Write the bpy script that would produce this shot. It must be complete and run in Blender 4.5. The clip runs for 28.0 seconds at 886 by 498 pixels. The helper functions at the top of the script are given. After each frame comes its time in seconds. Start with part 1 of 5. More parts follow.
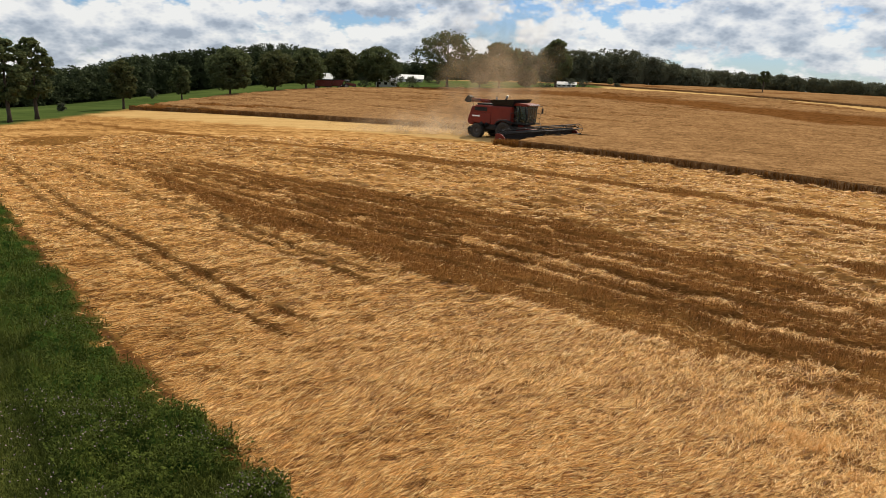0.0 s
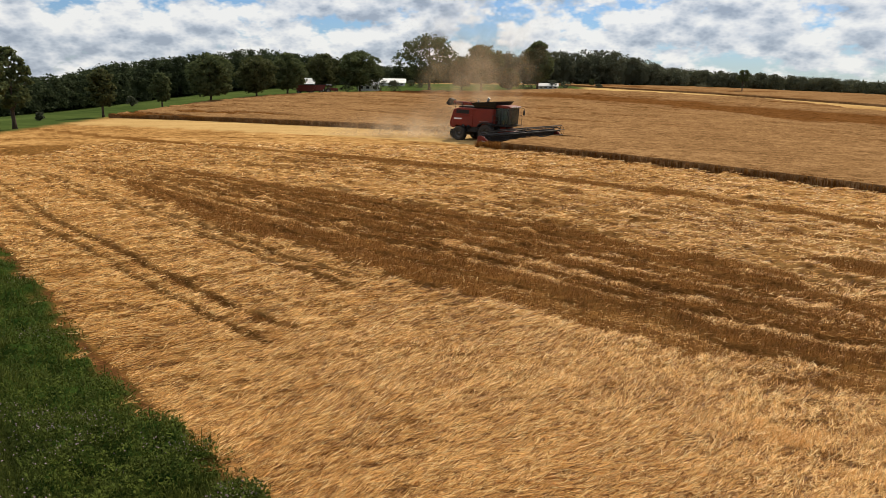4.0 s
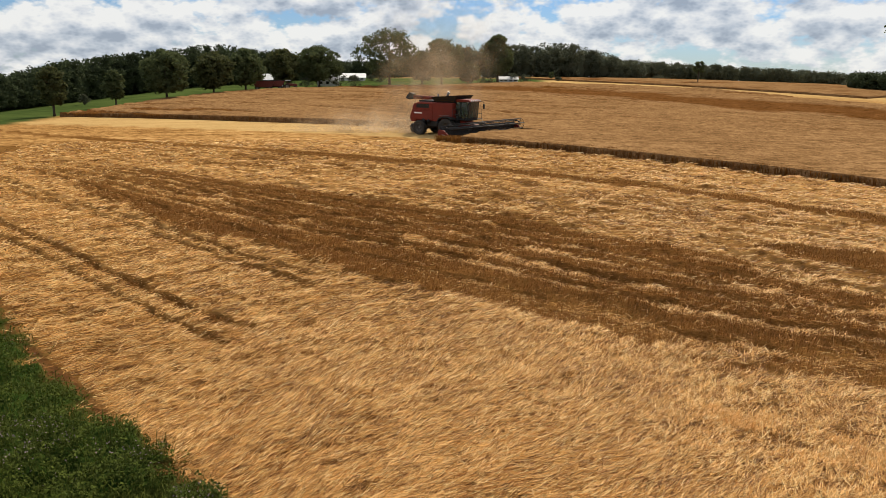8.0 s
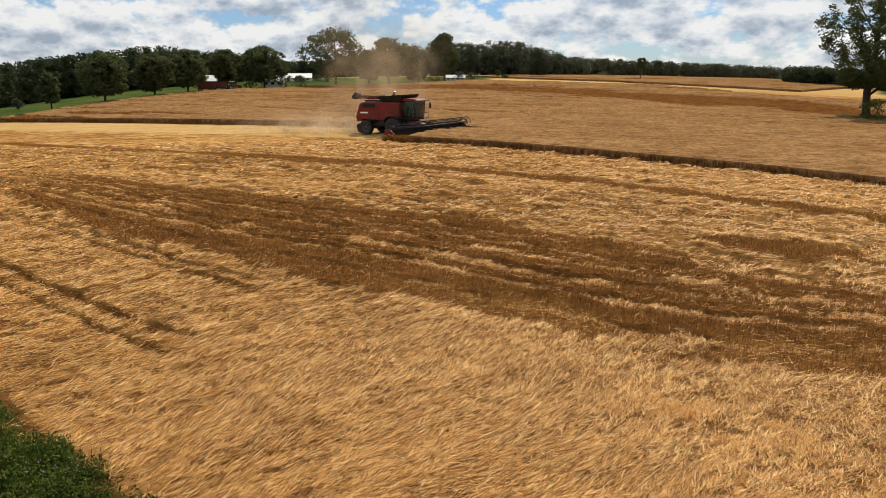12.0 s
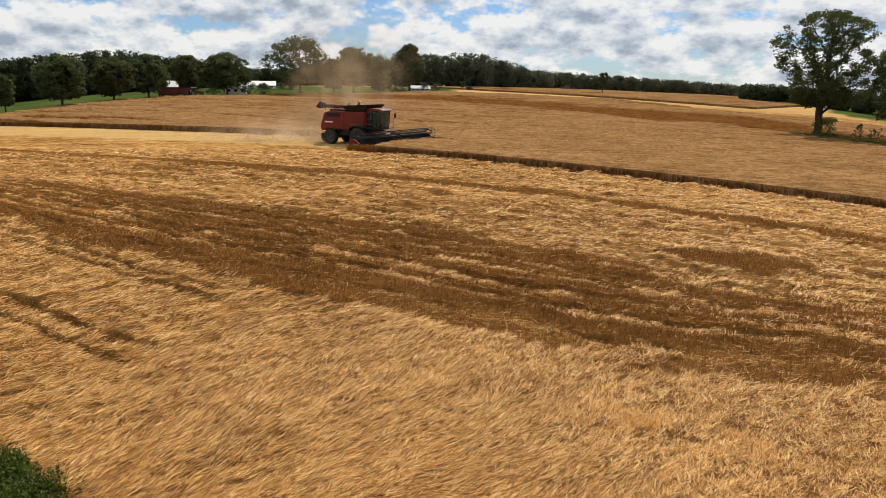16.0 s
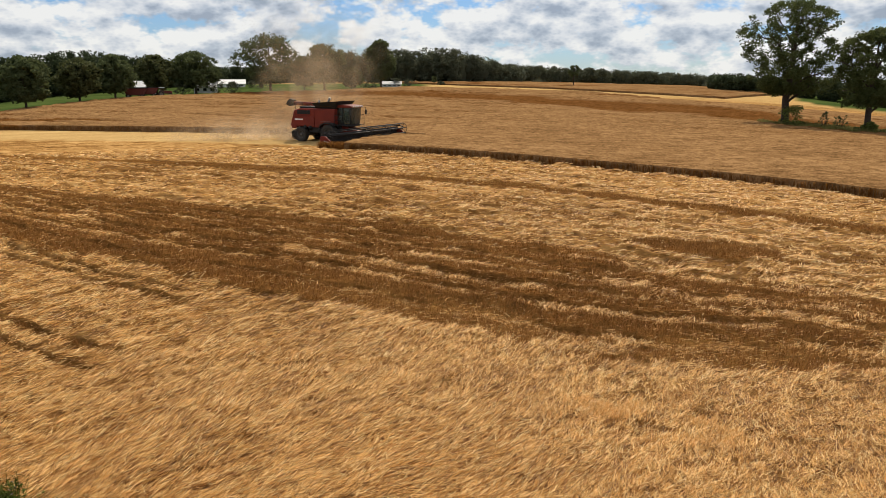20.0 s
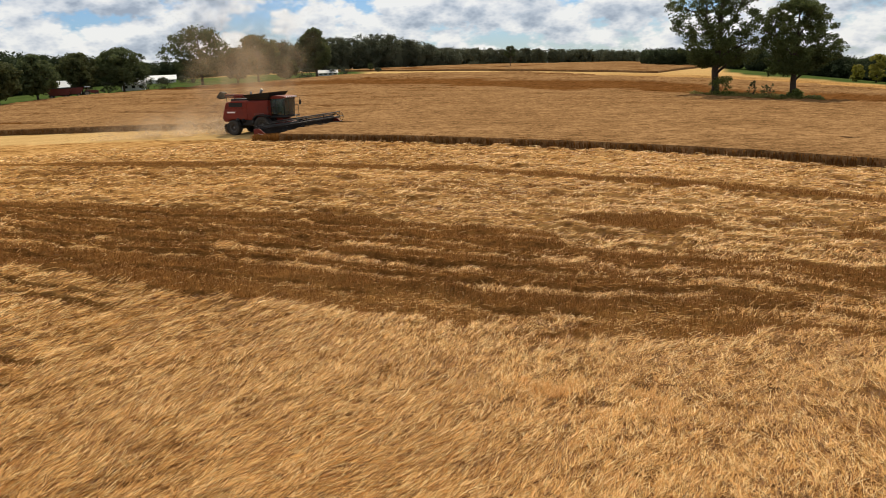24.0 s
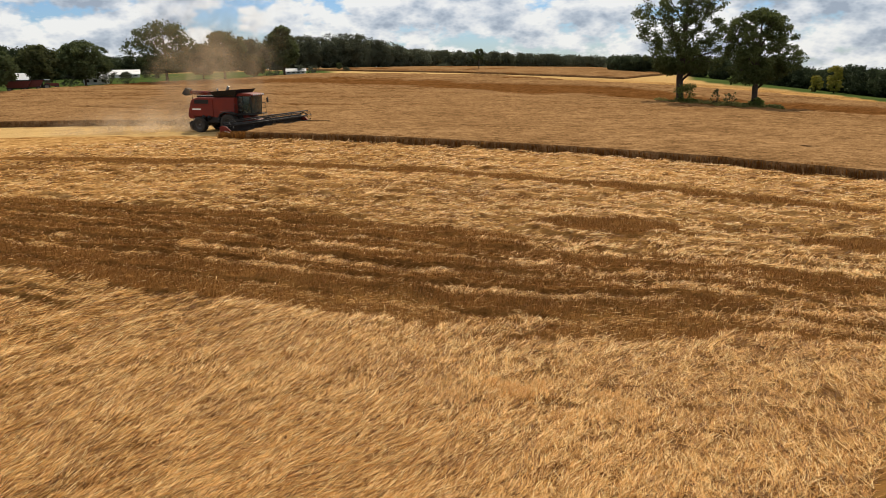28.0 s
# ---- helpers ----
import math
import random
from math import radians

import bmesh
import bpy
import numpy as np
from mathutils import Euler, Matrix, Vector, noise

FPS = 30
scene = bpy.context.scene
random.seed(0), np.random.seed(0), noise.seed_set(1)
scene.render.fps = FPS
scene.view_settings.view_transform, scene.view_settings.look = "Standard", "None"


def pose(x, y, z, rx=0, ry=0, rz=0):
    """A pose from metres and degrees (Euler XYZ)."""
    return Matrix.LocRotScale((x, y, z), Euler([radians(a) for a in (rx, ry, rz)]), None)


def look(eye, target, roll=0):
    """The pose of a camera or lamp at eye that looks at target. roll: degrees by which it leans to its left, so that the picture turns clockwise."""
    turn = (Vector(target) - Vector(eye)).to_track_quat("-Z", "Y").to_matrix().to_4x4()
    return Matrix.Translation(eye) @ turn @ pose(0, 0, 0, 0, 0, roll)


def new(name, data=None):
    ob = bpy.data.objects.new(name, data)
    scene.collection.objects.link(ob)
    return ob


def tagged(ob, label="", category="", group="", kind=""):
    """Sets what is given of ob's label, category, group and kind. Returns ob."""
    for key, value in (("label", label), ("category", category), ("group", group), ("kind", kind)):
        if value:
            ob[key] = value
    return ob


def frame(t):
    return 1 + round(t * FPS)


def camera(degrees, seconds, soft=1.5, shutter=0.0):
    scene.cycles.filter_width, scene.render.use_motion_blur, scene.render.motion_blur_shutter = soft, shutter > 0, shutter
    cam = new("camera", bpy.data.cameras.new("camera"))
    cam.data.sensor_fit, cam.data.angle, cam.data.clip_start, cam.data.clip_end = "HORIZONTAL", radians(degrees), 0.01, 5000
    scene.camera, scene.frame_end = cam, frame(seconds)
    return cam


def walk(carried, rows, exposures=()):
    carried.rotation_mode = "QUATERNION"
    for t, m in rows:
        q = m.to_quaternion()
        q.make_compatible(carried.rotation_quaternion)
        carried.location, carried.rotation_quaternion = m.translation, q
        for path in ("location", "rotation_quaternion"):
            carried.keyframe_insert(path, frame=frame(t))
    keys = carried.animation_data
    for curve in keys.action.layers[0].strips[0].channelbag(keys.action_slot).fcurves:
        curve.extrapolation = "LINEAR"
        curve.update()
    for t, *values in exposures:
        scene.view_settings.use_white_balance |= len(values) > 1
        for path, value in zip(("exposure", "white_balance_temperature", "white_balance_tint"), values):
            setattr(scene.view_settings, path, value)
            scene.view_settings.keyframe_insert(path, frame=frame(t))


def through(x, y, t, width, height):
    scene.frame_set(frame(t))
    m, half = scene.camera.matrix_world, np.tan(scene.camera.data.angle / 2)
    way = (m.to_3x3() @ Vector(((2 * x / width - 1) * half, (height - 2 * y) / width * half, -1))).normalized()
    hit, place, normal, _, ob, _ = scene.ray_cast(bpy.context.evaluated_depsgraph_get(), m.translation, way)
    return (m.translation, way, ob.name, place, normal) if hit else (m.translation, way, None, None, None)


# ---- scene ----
# A wheat harvest seen from a hovering camera: z up, metres, y is the mean heading of the view.
import functools

cam = camera(63.1, 28.0, soft=0.45)
PATH = [
    (0, -0.377, -0.816, 6.659, 76.184, -1.930, 10.538),
    (0.5, -0.435, -0.802, 6.652, 76.325, -2.340, 10.613),
    (1, -0.452, -0.867, 6.668, 76.683, -2.912, 10.702),
    (1.5, -0.438, -0.866, 6.665, 76.942, -2.872, 10.643),
    (2, -0.396, -0.837, 6.660, 76.720, -2.090, 10.413),
    (2.5, -0.341, -0.771, 6.653, 76.498, -1.730, 10.232),
    (3, -0.285, -0.731, 6.654, 76.443, -1.598, 10.098),
    (3.5, -0.270, -0.717, 6.654, 76.448, -1.290, 9.707),
    (5.5, -0.211, -0.740, 6.650, 76.420, -1.186, 7.423),
    (6, -0.200, -0.727, 6.647, 76.257, -0.882, 7.083),
    (6.5, -0.166, -0.716, 6.661, 76.181, -0.709, 6.881),
    (7, -0.141, -0.725, 6.653, 76.135, -0.613, 6.661),
    (7.5, -0.108, -0.711, 6.659, 76.111, -0.618, 6.478),
    (8, -0.098, -0.699, 6.660, 76.066, -0.587, 6.141),
    (8.5, -0.072, -0.653, 6.662, 75.981, -0.456, 5.980),
    (9, -0.031, -0.622, 6.660, 75.885, -0.383, 5.571),
    (9.5, 0.017, -0.592, 6.653, 75.844, -0.300, 5.069),
    (10, 0.070, -0.640, 6.687, 75.885, -0.188, 4.481),
    (10.5, 0.108, -0.733, 6.716, 75.993, -0.107, 3.881),
    (11, 0.135, -0.778, 6.730, 76.034, -0.041, 3.359),
    (11.5, 0.144, -0.733, 6.723, 76.015, 0.018, 2.949),
    (12, 0.144, -0.675, 6.706, 75.984, 0.052, 2.095),
    (12.5, 0.119, -0.655, 6.689, 76.019, -0.076, 0.783),
    (14.5, 0.039, -0.850, 6.754, 77.180, -1.461, -0.406),
    (15, 0.090, -0.772, 6.732, 76.889, -1.107, -0.667),
    (15.5, 0.104, -0.737, 6.718, 76.555, -0.934, -0.685),
    (16, 0.086, -0.770, 6.732, 76.825, -1.112, -0.622),
    (16.5, 0.054, -0.758, 6.709, 76.841, -1.591, -0.538),
    (17, 0.038, -0.728, 6.711, 76.723, -1.585, -0.631),
    (17.5, 0.067, -0.723, 6.708, 76.727, -1.580, -0.798),
    (18, 0.119, -0.739, 6.724, 76.715, -1.312, -1.360),
    (18.5, 0.185, -0.719, 6.719, 76.680, -0.701, -2.082),
    (19, 0.231, -0.682, 6.709, 76.552, -0.351, -2.374),
    (19.5, 0.252, -0.653, 6.703, 76.490, -0.313, -2.468),
    (20, 0.291, -0.655, 6.708, 76.481, -0.136, -2.781),
    (20.5, 0.382, -0.705, 6.725, 76.597, 0.134, -3.199),
    (21, 0.476, -0.791, 6.752, 76.849, 0.911, -4.260),
    (21.5, 0.528, -0.676, 6.715, 76.758, 1.465, -5.017),
    (23.5, 0.661, -0.310, 6.617, 75.734, 1.910, -6.429),
    (24, 0.697, -0.298, 6.604, 75.290, 2.218, -7.591),
    (24.5, 0.728, -0.270, 6.593, 75.109, 2.260, -8.030),
    (25, 0.750, -0.201, 6.566, 74.951, 2.238, -8.573),
    (25.5, 0.751, -0.174, 6.558, 74.845, 2.292, -9.051),
    (26, 0.773, -0.242, 6.579, 74.894, 2.387, -9.302),
    (26.5, 0.778, -0.361, 6.605, 74.991, 2.419, -9.444),
    (27, 0.746, -0.383, 6.605, 75.265, 2.271, -9.667),
    (27.5, 0.668, -0.382, 6.617, 75.532, 1.615, -9.966),
    (28, 0.634, -0.321, 6.599, 75.345, 0.869, -9.986),
]
EXPOSURE, SKY_GAIN, SUN_GAIN = 0.0, 0.96, 4.85

walk(cam, [(t, pose(x, y, z, rx, ry, rz)) for t, x, y, z, rx, ry, rz in PATH], exposures=[(0.0, EXPOSURE), (28.0, EXPOSURE)])

# ---- light: afternoon sun ahead of the camera through broken cloud ----
SUN_AZ, SUN_EL = 18.0, 47.0
world = bpy.data.worlds.new("sky")
scene.world = world
world.use_nodes = True
wn, wl = world.node_tree.nodes, world.node_tree.links
wn.clear()
w_out = wn.new("ShaderNodeOutputWorld")
w_bg = wn.new("ShaderNodeBackground")
w_sky = wn.new("ShaderNodeTexSky")
w_sky.sky_type, w_sky.sun_disc = "NISHITA", False
w_sky.sun_elevation, w_sky.sun_rotation = radians(SUN_EL), radians(SUN_AZ)
w_sky.air_density, w_sky.dust_density, w_sky.ozone_density = 1.0, 0.2, 3.0


def wmath(op, a, b=None, clamp=False):
    n = wn.new("ShaderNodeMath")
    n.operation, n.use_clamp = op, clamp
    for i, v in enumerate((a, b)):
        if v is None:
            continue
        if isinstance(v, (int, float)):
            n.inputs[i].default_value = v
        else:
            wl.new(v, n.inputs[i])
    return n.outputs[0]


w_co = wn.new("ShaderNodeTexCoord")
w_sep = wn.new("ShaderNodeSeparateXYZ")
wl.new(w_co.outputs["Generated"], w_sep.inputs[0])
w_stretch = wn.new("ShaderNodeCombineXYZ")
wl.new(w_sep.outputs[0], w_stretch.inputs[0])
wl.new(w_sep.outputs[1], w_stretch.inputs[1])
wl.new(wmath("MULTIPLY", w_sep.outputs[2], 1.9), w_stretch.inputs[2])


def wnoise(scale, detail, rough, shift):
    m = wn.new("ShaderNodeMapping")
    m.inputs["Location"].default_value = shift
    wl.new(w_stretch.outputs[0], m.inputs[0])
    n = wn.new("ShaderNodeTexNoise")
    n.inputs["Scale"].default_value, n.inputs["Detail"].default_value, n.inputs["Roughness"].default_value = scale, detail, rough
    n.inputs["Distortion"].default_value = 0.0
    wl.new(m.outputs[0], n.inputs["Vector"])
    return n.outputs["Fac"]


def wramp(fac, *stops):
    r = wn.new("ShaderNodeValToRGB")
    while len(r.color_ramp.elements) < len(stops):
        r.color_ramp.elements.new(0.5)
    for e, (p, c) in zip(r.color_ramp.elements, stops):
        e.position, e.color = p, (*c, 1) if len(c) == 3 else c
    wl.new(fac, r.inputs[0])
    return r.outputs[0]


def clouds(rise):
    """How thick the cloud is, seen a little higher up by rise."""
    bank = wnoise(8.0, 2.0, 0.5, (0.4, 0.1, 0.3 + rise))
    m, v = wn.new("ShaderNodeMapping"), wn.new("ShaderNodeTexVoronoi")
    m.inputs["Location"].default_value = (0.7, 0.2, 0.1 + rise)
    wl.new(w_stretch.outputs[0], m.inputs[0])
    wl.new(m.outputs[0], v.inputs["Vector"])
    v.feature, v.inputs["Scale"].default_value, v.inputs["Smoothness"].default_value = "SMOOTH_F1", 15.0, 0.55
    v.inputs["Detail"].default_value, v.inputs["Roughness"].default_value, v.inputs["Lacunarity"].default_value = 3.0, 0.55, 2.3
    puff = wmath("SUBTRACT", 1.0, v.outputs["Distance"])
    wisp = wnoise(26.0, 7.0, 0.60, (0.1, 0.6, 0.2 + rise))
    return wmath("ADD", wmath("ADD", wmath("MULTIPLY", bank, 0.75), wmath("MULTIPLY", puff, 0.55)), wmath("MULTIPLY", wisp, 0.45))


puffs, above = clouds(0.0), clouds(0.028)
cover = wramp(puffs, (0.38, (0, 0, 0)), (0.54, (1, 1, 1)))
lit = wmath("ADD", wmath("MULTIPLY", wmath("SUBTRACT", puffs, above), 2.6), wmath("SUBTRACT", 1.90, wmath("MULTIPLY", puffs, 1.95)), True)
shade = wramp(lit, (0.05, (0.36, 0.41, 0.49)), (0.34, (0.52, 0.57, 0.64)), (0.66, (0.74, 0.76, 0.79)), (1.0, (0.94, 0.93, 0.90)))
w_gain = wn.new("ShaderNodeVectorMath")
w_gain.operation = "SCALE"
w_gain.inputs["Scale"].default_value = 0.085
wl.new(w_sky.outputs[0], w_gain.inputs[0])
w_mix = wn.new("ShaderNodeMix")
w_mix.data_type = "RGBA"
wl.new(wmath("MULTIPLY", cover, 0.92), w_mix.inputs["Factor"])
w_blue = wn.new("ShaderNodeVectorMath")
w_blue.operation = "MULTIPLY"
w_blue.inputs[1].default_value = (0.60, 0.78, 1.08)
wl.new(w_gain.outputs[0], w_blue.inputs[0])
wl.new(w_blue.outputs[0], w_mix.inputs["A"])
wl.new(shade, w_mix.inputs["B"])
wl.new(w_mix.outputs["Result"], w_bg.inputs["Color"])
w_bg.inputs["Strength"].default_value = SKY_GAIN
wl.new(w_bg.outputs[0], w_out.inputs[0])

sun_lamp = bpy.data.lights.new("sun", "SUN")
sun_lamp.energy, sun_lamp.angle, sun_lamp.color = SUN_GAIN, radians(0.6), (1.0, 0.885, 0.70)
sun = new("sun", sun_lamp)
sun.matrix_world = look((0, 0, 60), (-math.sin(radians(SUN_AZ)) * math.cos(radians(SUN_EL)), -math.cos(radians(SUN_AZ)) * math.cos(radians(SUN_EL)), 60 - math.sin(radians(SUN_EL))))


# ---- materials ----
def material(name, base, second=None, rough=0.7, metal=0.0, scale=2.0, bump=0.0, bump_scale=30.0, island=0.0, stretch=None, spec=0.3, through=0.0, third=None):
    """Two colours mixed by noise at two scales; island: how far separate pieces differ; through: light passing thin leaves."""
    m = bpy.data.materials.new(name)
    m.use_nodes = True
    n, l = m.node_tree.nodes, m.node_tree.links
    n.clear()
    out, bs = n.new("ShaderNodeOutputMaterial"), n.new("ShaderNodeBsdfPrincipled")
    co = n.new("ShaderNodeTexCoord")
    src = co.outputs["Object"]
    if stretch:
        mp = n.new("ShaderNodeMapping")
        mp.inputs["Rotation"].default_value = (0, 0, radians(stretch[0]))
        mp.inputs["Scale"].default_value = stretch[1]
        l.new(src, mp.inputs[0])
        src = mp.outputs[0]
    big, fine = n.new("ShaderNodeTexNoise"), n.new("ShaderNodeTexNoise")
    big.inputs["Scale"].default_value, big.inputs["Detail"].default_value = scale, 5.0
    fine.inputs["Scale"].default_value, fine.inputs["Detail"].default_value = scale * 9, 3.0
    for t in (big, fine):
        l.new(src, t.inputs["Vector"])
    add = n.new("ShaderNodeMath")
    add.operation = "MULTIPLY_ADD"
    l.new(fine.outputs["Fac"], add.inputs[0])
    add.inputs[1].default_value = 0.5
    l.new(big.outputs["Fac"], add.inputs[2])
    fac = add.outputs[0]
    if island:
        geo = n.new("ShaderNodeNewGeometry")
        isl = n.new("ShaderNodeMath")
        isl.operation = "MULTIPLY_ADD"
        l.new(geo.outputs["Random Per Island"], isl.inputs[0])
        isl.inputs[1].default_value = island
        l.new(fac, isl.inputs[2])
        fac = isl.outputs[0]
    r = n.new("ShaderNodeValToRGB")
    lo, hi = 0.45, 1.05 + island
    r.color_ramp.elements[0].position, r.color_ramp.elements[1].position = lo, min(hi, 1.0)
    if island:
        sc = n.new("ShaderNodeMath")
        sc.operation = "DIVIDE"
        l.new(fac, sc.inputs[0])
        sc.inputs[1].default_value = hi
        fac = sc.outputs[0]
        r.color_ramp.elements[0].position, r.color_ramp.elements[1].position = lo / hi, 0.95
    second = second or tuple(c * 0.8 for c in base)
    r.color_ramp.elements[0].color, r.color_ramp.elements[1].color = (*second, 1), (*base, 1)
    if third:
        e = r.color_ramp.elements.new(0.985)
        e.color = (*third, 1)
    l.new(fac, r.inputs[0])
    l.new(r.outputs[0], bs.inputs["Base Color"])
    bs.inputs["Roughness"].default_value, bs.inputs["Metallic"].default_value = rough, metal
    bs.inputs["Specular IOR Level"].default_value = spec
    if bump:
        bn, bt = n.new("ShaderNodeBump"), n.new("ShaderNodeTexNoise")
        bt.inputs["Scale"].default_value, bt.inputs["Detail"].default_value = bump_scale, 4.0
        l.new(src, bt.inputs["Vector"])
        l.new(bt.outputs["Fac"], bn.inputs["Height"])
        bn.inputs["Strength"].default_value, bn.inputs["Distance"].default_value = bump, 0.1
        l.new(bn.outputs[0], bs.inputs["Normal"])
    if through:
        tr, mx = n.new("ShaderNodeBsdfTranslucent"), n.new("ShaderNodeMixShader")
        l.new(r.outputs[0], tr.inputs[0])
        mx.inputs[0].default_value = through
        l.new(bs.outputs[0], mx.inputs[1])
        l.new(tr.outputs[0], mx.inputs[2])
        l.new(mx.outputs[0], out.inputs[0])
    else:
        l.new(bs.outputs[0], out.inputs[0])
    return m


def straw_material(name):
    """Dry stalks: weathered brown to bleached gold by tone, with the shade of hollows put into it."""
    m = bpy.data.materials.new(name)
    m.use_nodes = True
    n, l = m.node_tree.nodes, m.node_tree.links
    bs, out = n["Principled BSDF"], n["Material Output"]
    at, geo, mix = n.new("ShaderNodeAttribute"), n.new("ShaderNodeNewGeometry"), n.new("ShaderNodeMix")
    at.attribute_name = "tone"
    mix.data_type = "FLOAT"
    mix.inputs["Factor"].default_value = 0.15
    l.new(at.outputs["Fac"], mix.inputs["A"])
    l.new(geo.outputs["Random Per Island"], mix.inputs["B"])
    r = n.new("ShaderNodeValToRGB")
    for _ in range(2):
        r.color_ramp.elements.new(0.5)
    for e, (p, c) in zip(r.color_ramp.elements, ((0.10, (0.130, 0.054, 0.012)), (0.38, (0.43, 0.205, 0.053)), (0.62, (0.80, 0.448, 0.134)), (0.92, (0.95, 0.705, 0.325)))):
        e.position, e.color = p, (*c, 1)
    l.new(mix.outputs["Result"], r.inputs[0])
    l.new(r.outputs[0], bs.inputs["Base Color"])
    bs.inputs["Roughness"].default_value, bs.inputs["Specular IOR Level"].default_value = 0.5, 0.2
    tr, mx = n.new("ShaderNodeBsdfTranslucent"), n.new("ShaderNodeMixShader")
    l.new(r.outputs[0], tr.inputs[0])
    mx.inputs[0].default_value = 0.22
    l.new(bs.outputs[0], mx.inputs[1])
    l.new(tr.outputs[0], mx.inputs[2])
    l.new(mx.outputs[0], out.inputs[0])
    return m


STRAW = straw_material("straw")
RED = material("red_paint", (0.185, 0.020, 0.008), (0.115, 0.015, 0.009), 0.5, scale=1.2, bump=0.03, spec=0.25)
RED_OLD = material("dull_red_paint", (0.15, 0.028, 0.020), (0.10, 0.022, 0.016), 0.6, scale=1.0)
BLACK = material("black_steel", (0.012, 0.012, 0.013), (0.024, 0.021, 0.019), 0.5, scale=3, spec=0.2)
DARK = material("dark_plastic", (0.018, 0.018, 0.018), (0.032, 0.028, 0.025), 0.65, scale=3, spec=0.2)
RUBBER = material("tyre_rubber", (0.022, 0.021, 0.02), (0.06, 0.05, 0.038), 0.85, scale=2.5)
STEEL = material("worn_steel", (0.22, 0.21, 0.20), (0.13, 0.12, 0.11), 0.45, 0.7, scale=4)
CREAM = material("cream_rim", (0.26, 0.24, 0.21), (0.15, 0.13, 0.11), 0.5, scale=4)
RIM = material("dusty_dark_rim", (0.085, 0.075, 0.065), (0.045, 0.040, 0.035), 0.6, scale=4)
WHITE = material("white_paint", (0.80, 0.80, 0.78), (0.66, 0.66, 0.64), 0.55, scale=0.6)
ROOF_GREY = material("grey_roof", (0.42, 0.42, 0.43), (0.30, 0.30, 0.31), 0.5, scale=0.6)
LAMP = material("lamp_glass", (0.85, 0.85, 0.82), (0.75, 0.75, 0.72), 0.1, scale=4, spec=0.6)
BARK = material("bark", (0.075, 0.055, 0.04), (0.035, 0.027, 0.02), 0.9, scale=1.5, bump=0.6, bump_scale=6)
LEAF = material("oak_leaf", (0.115, 0.138, 0.046), (0.048, 0.062, 0.020), 0.7, spec=0.1, scale=0.25, island=0.5, through=0.38)
LEAF_WARM = material("olive_leaf", (0.112, 0.122, 0.048), (0.050, 0.058, 0.022), 0.7, spec=0.1, scale=0.25, island=0.5, through=0.38)
# Greyer, lighter leaf: distance haze is put into the colour.
LEAF_HAZED = material("hazed_wood_leaf", (0.124, 0.134, 0.084), (0.066, 0.074, 0.048), 0.8, spec=0.05, scale=0.05, island=0.3, through=0.25)
LEAF_WOOD = material("left_wood_leaf", (0.066, 0.084, 0.040), (0.030, 0.040, 0.020), 0.8, spec=0.05, scale=0.05, island=0.35, through=0.25)
# Farm trees' leaf, with a little distance haze mixed into its colour.
LEAF_FAR = material("hazed_farm_leaf", (0.122, 0.146, 0.060), (0.056, 0.070, 0.030), 0.75, spec=0.08, scale=0.2, island=0.45, through=0.35)
# Lighter copy of the oak leaf; sunlit brightness is put into the colour.
LEAF_SUNLIT = material("sunlit_bush_leaf", (0.19, 0.22, 0.055), (0.085, 0.105, 0.026), 0.7, spec=0.1, scale=0.4, island=0.5, through=0.4)
LEAF_YELLOW = material("yellow_leaf", (0.36, 0.32, 0.04), (0.15, 0.15, 0.025), 0.55, scale=0.3, island=0.5, through=0.3)
STUBBLE = material("stubble", (0.39, 0.185, 0.052), (0.095, 0.038, 0.009), 0.8, spec=0.05, scale=0.5, island=1.0, through=0.10)
EARS = material("standing_wheat_ears", (0.25, 0.112, 0.028), (0.14, 0.060, 0.014), 0.85, spec=0.05, scale=0.5, island=0.6, through=0.45)
GRASS = material("verge_grass", (0.098, 0.116, 0.020), (0.014, 0.024, 0.004), 0.8, spec=0.08, scale=0.6, island=0.6, through=0.3)
ROUGH = material("rough_grass", (0.26, 0.22, 0.07), (0.09, 0.095, 0.025), 0.8, spec=0.08, scale=0.3, island=0.6, through=0.3)
CLOVER = material("clover_leaf", (0.095, 0.122, 0.018), (0.014, 0.024, 0.004), 0.8, spec=0.08, scale=0.8, island=0.6, through=0.2)
BLOOM = material("clover_bloom", (0.25, 0.19, 0.20), (0.18, 0.12, 0.13), 0.7, scale=2)
DUST = material("straw_dust", (0.80, 0.67, 0.48), (0.70, 0.56, 0.38), 0.9, scale=1, spec=0.0, through=0.6)
d_tree = DUST.node_tree
d_out = d_tree.nodes["Material Output"]
d_mix, d_clear = d_tree.nodes.new("ShaderNodeMixShader"), d_tree.nodes.new("ShaderNodeBsdfTransparent")
d_mix.inputs[0].default_value = 0.45
d_tree.links.new(d_clear.outputs[0], d_mix.inputs[1])
d_tree.links.new(d_out.inputs[0].links[0].from_socket, d_mix.inputs[2])
d_tree.links.new(d_mix.outputs[0], d_out.inputs[0])

glass = bpy.data.materials.new("tinted_glass")
glass.use_nodes = True
g_bs = glass.node_tree.nodes["Principled BSDF"]
g_bs.inputs["Base Color"].default_value = (0.30, 0.38, 0.33, 1)
g_bs.inputs["Roughness"].default_value = 0.06
g_bs.inputs["Transmission Weight"].default_value = 0.9
GLASS = glass


# ---- the lie of the land ----
def smooth(a, b, x):
    s = np.clip((x - a) / (b - a), 0, 1)
    return s * s * (3 - 2 * s)


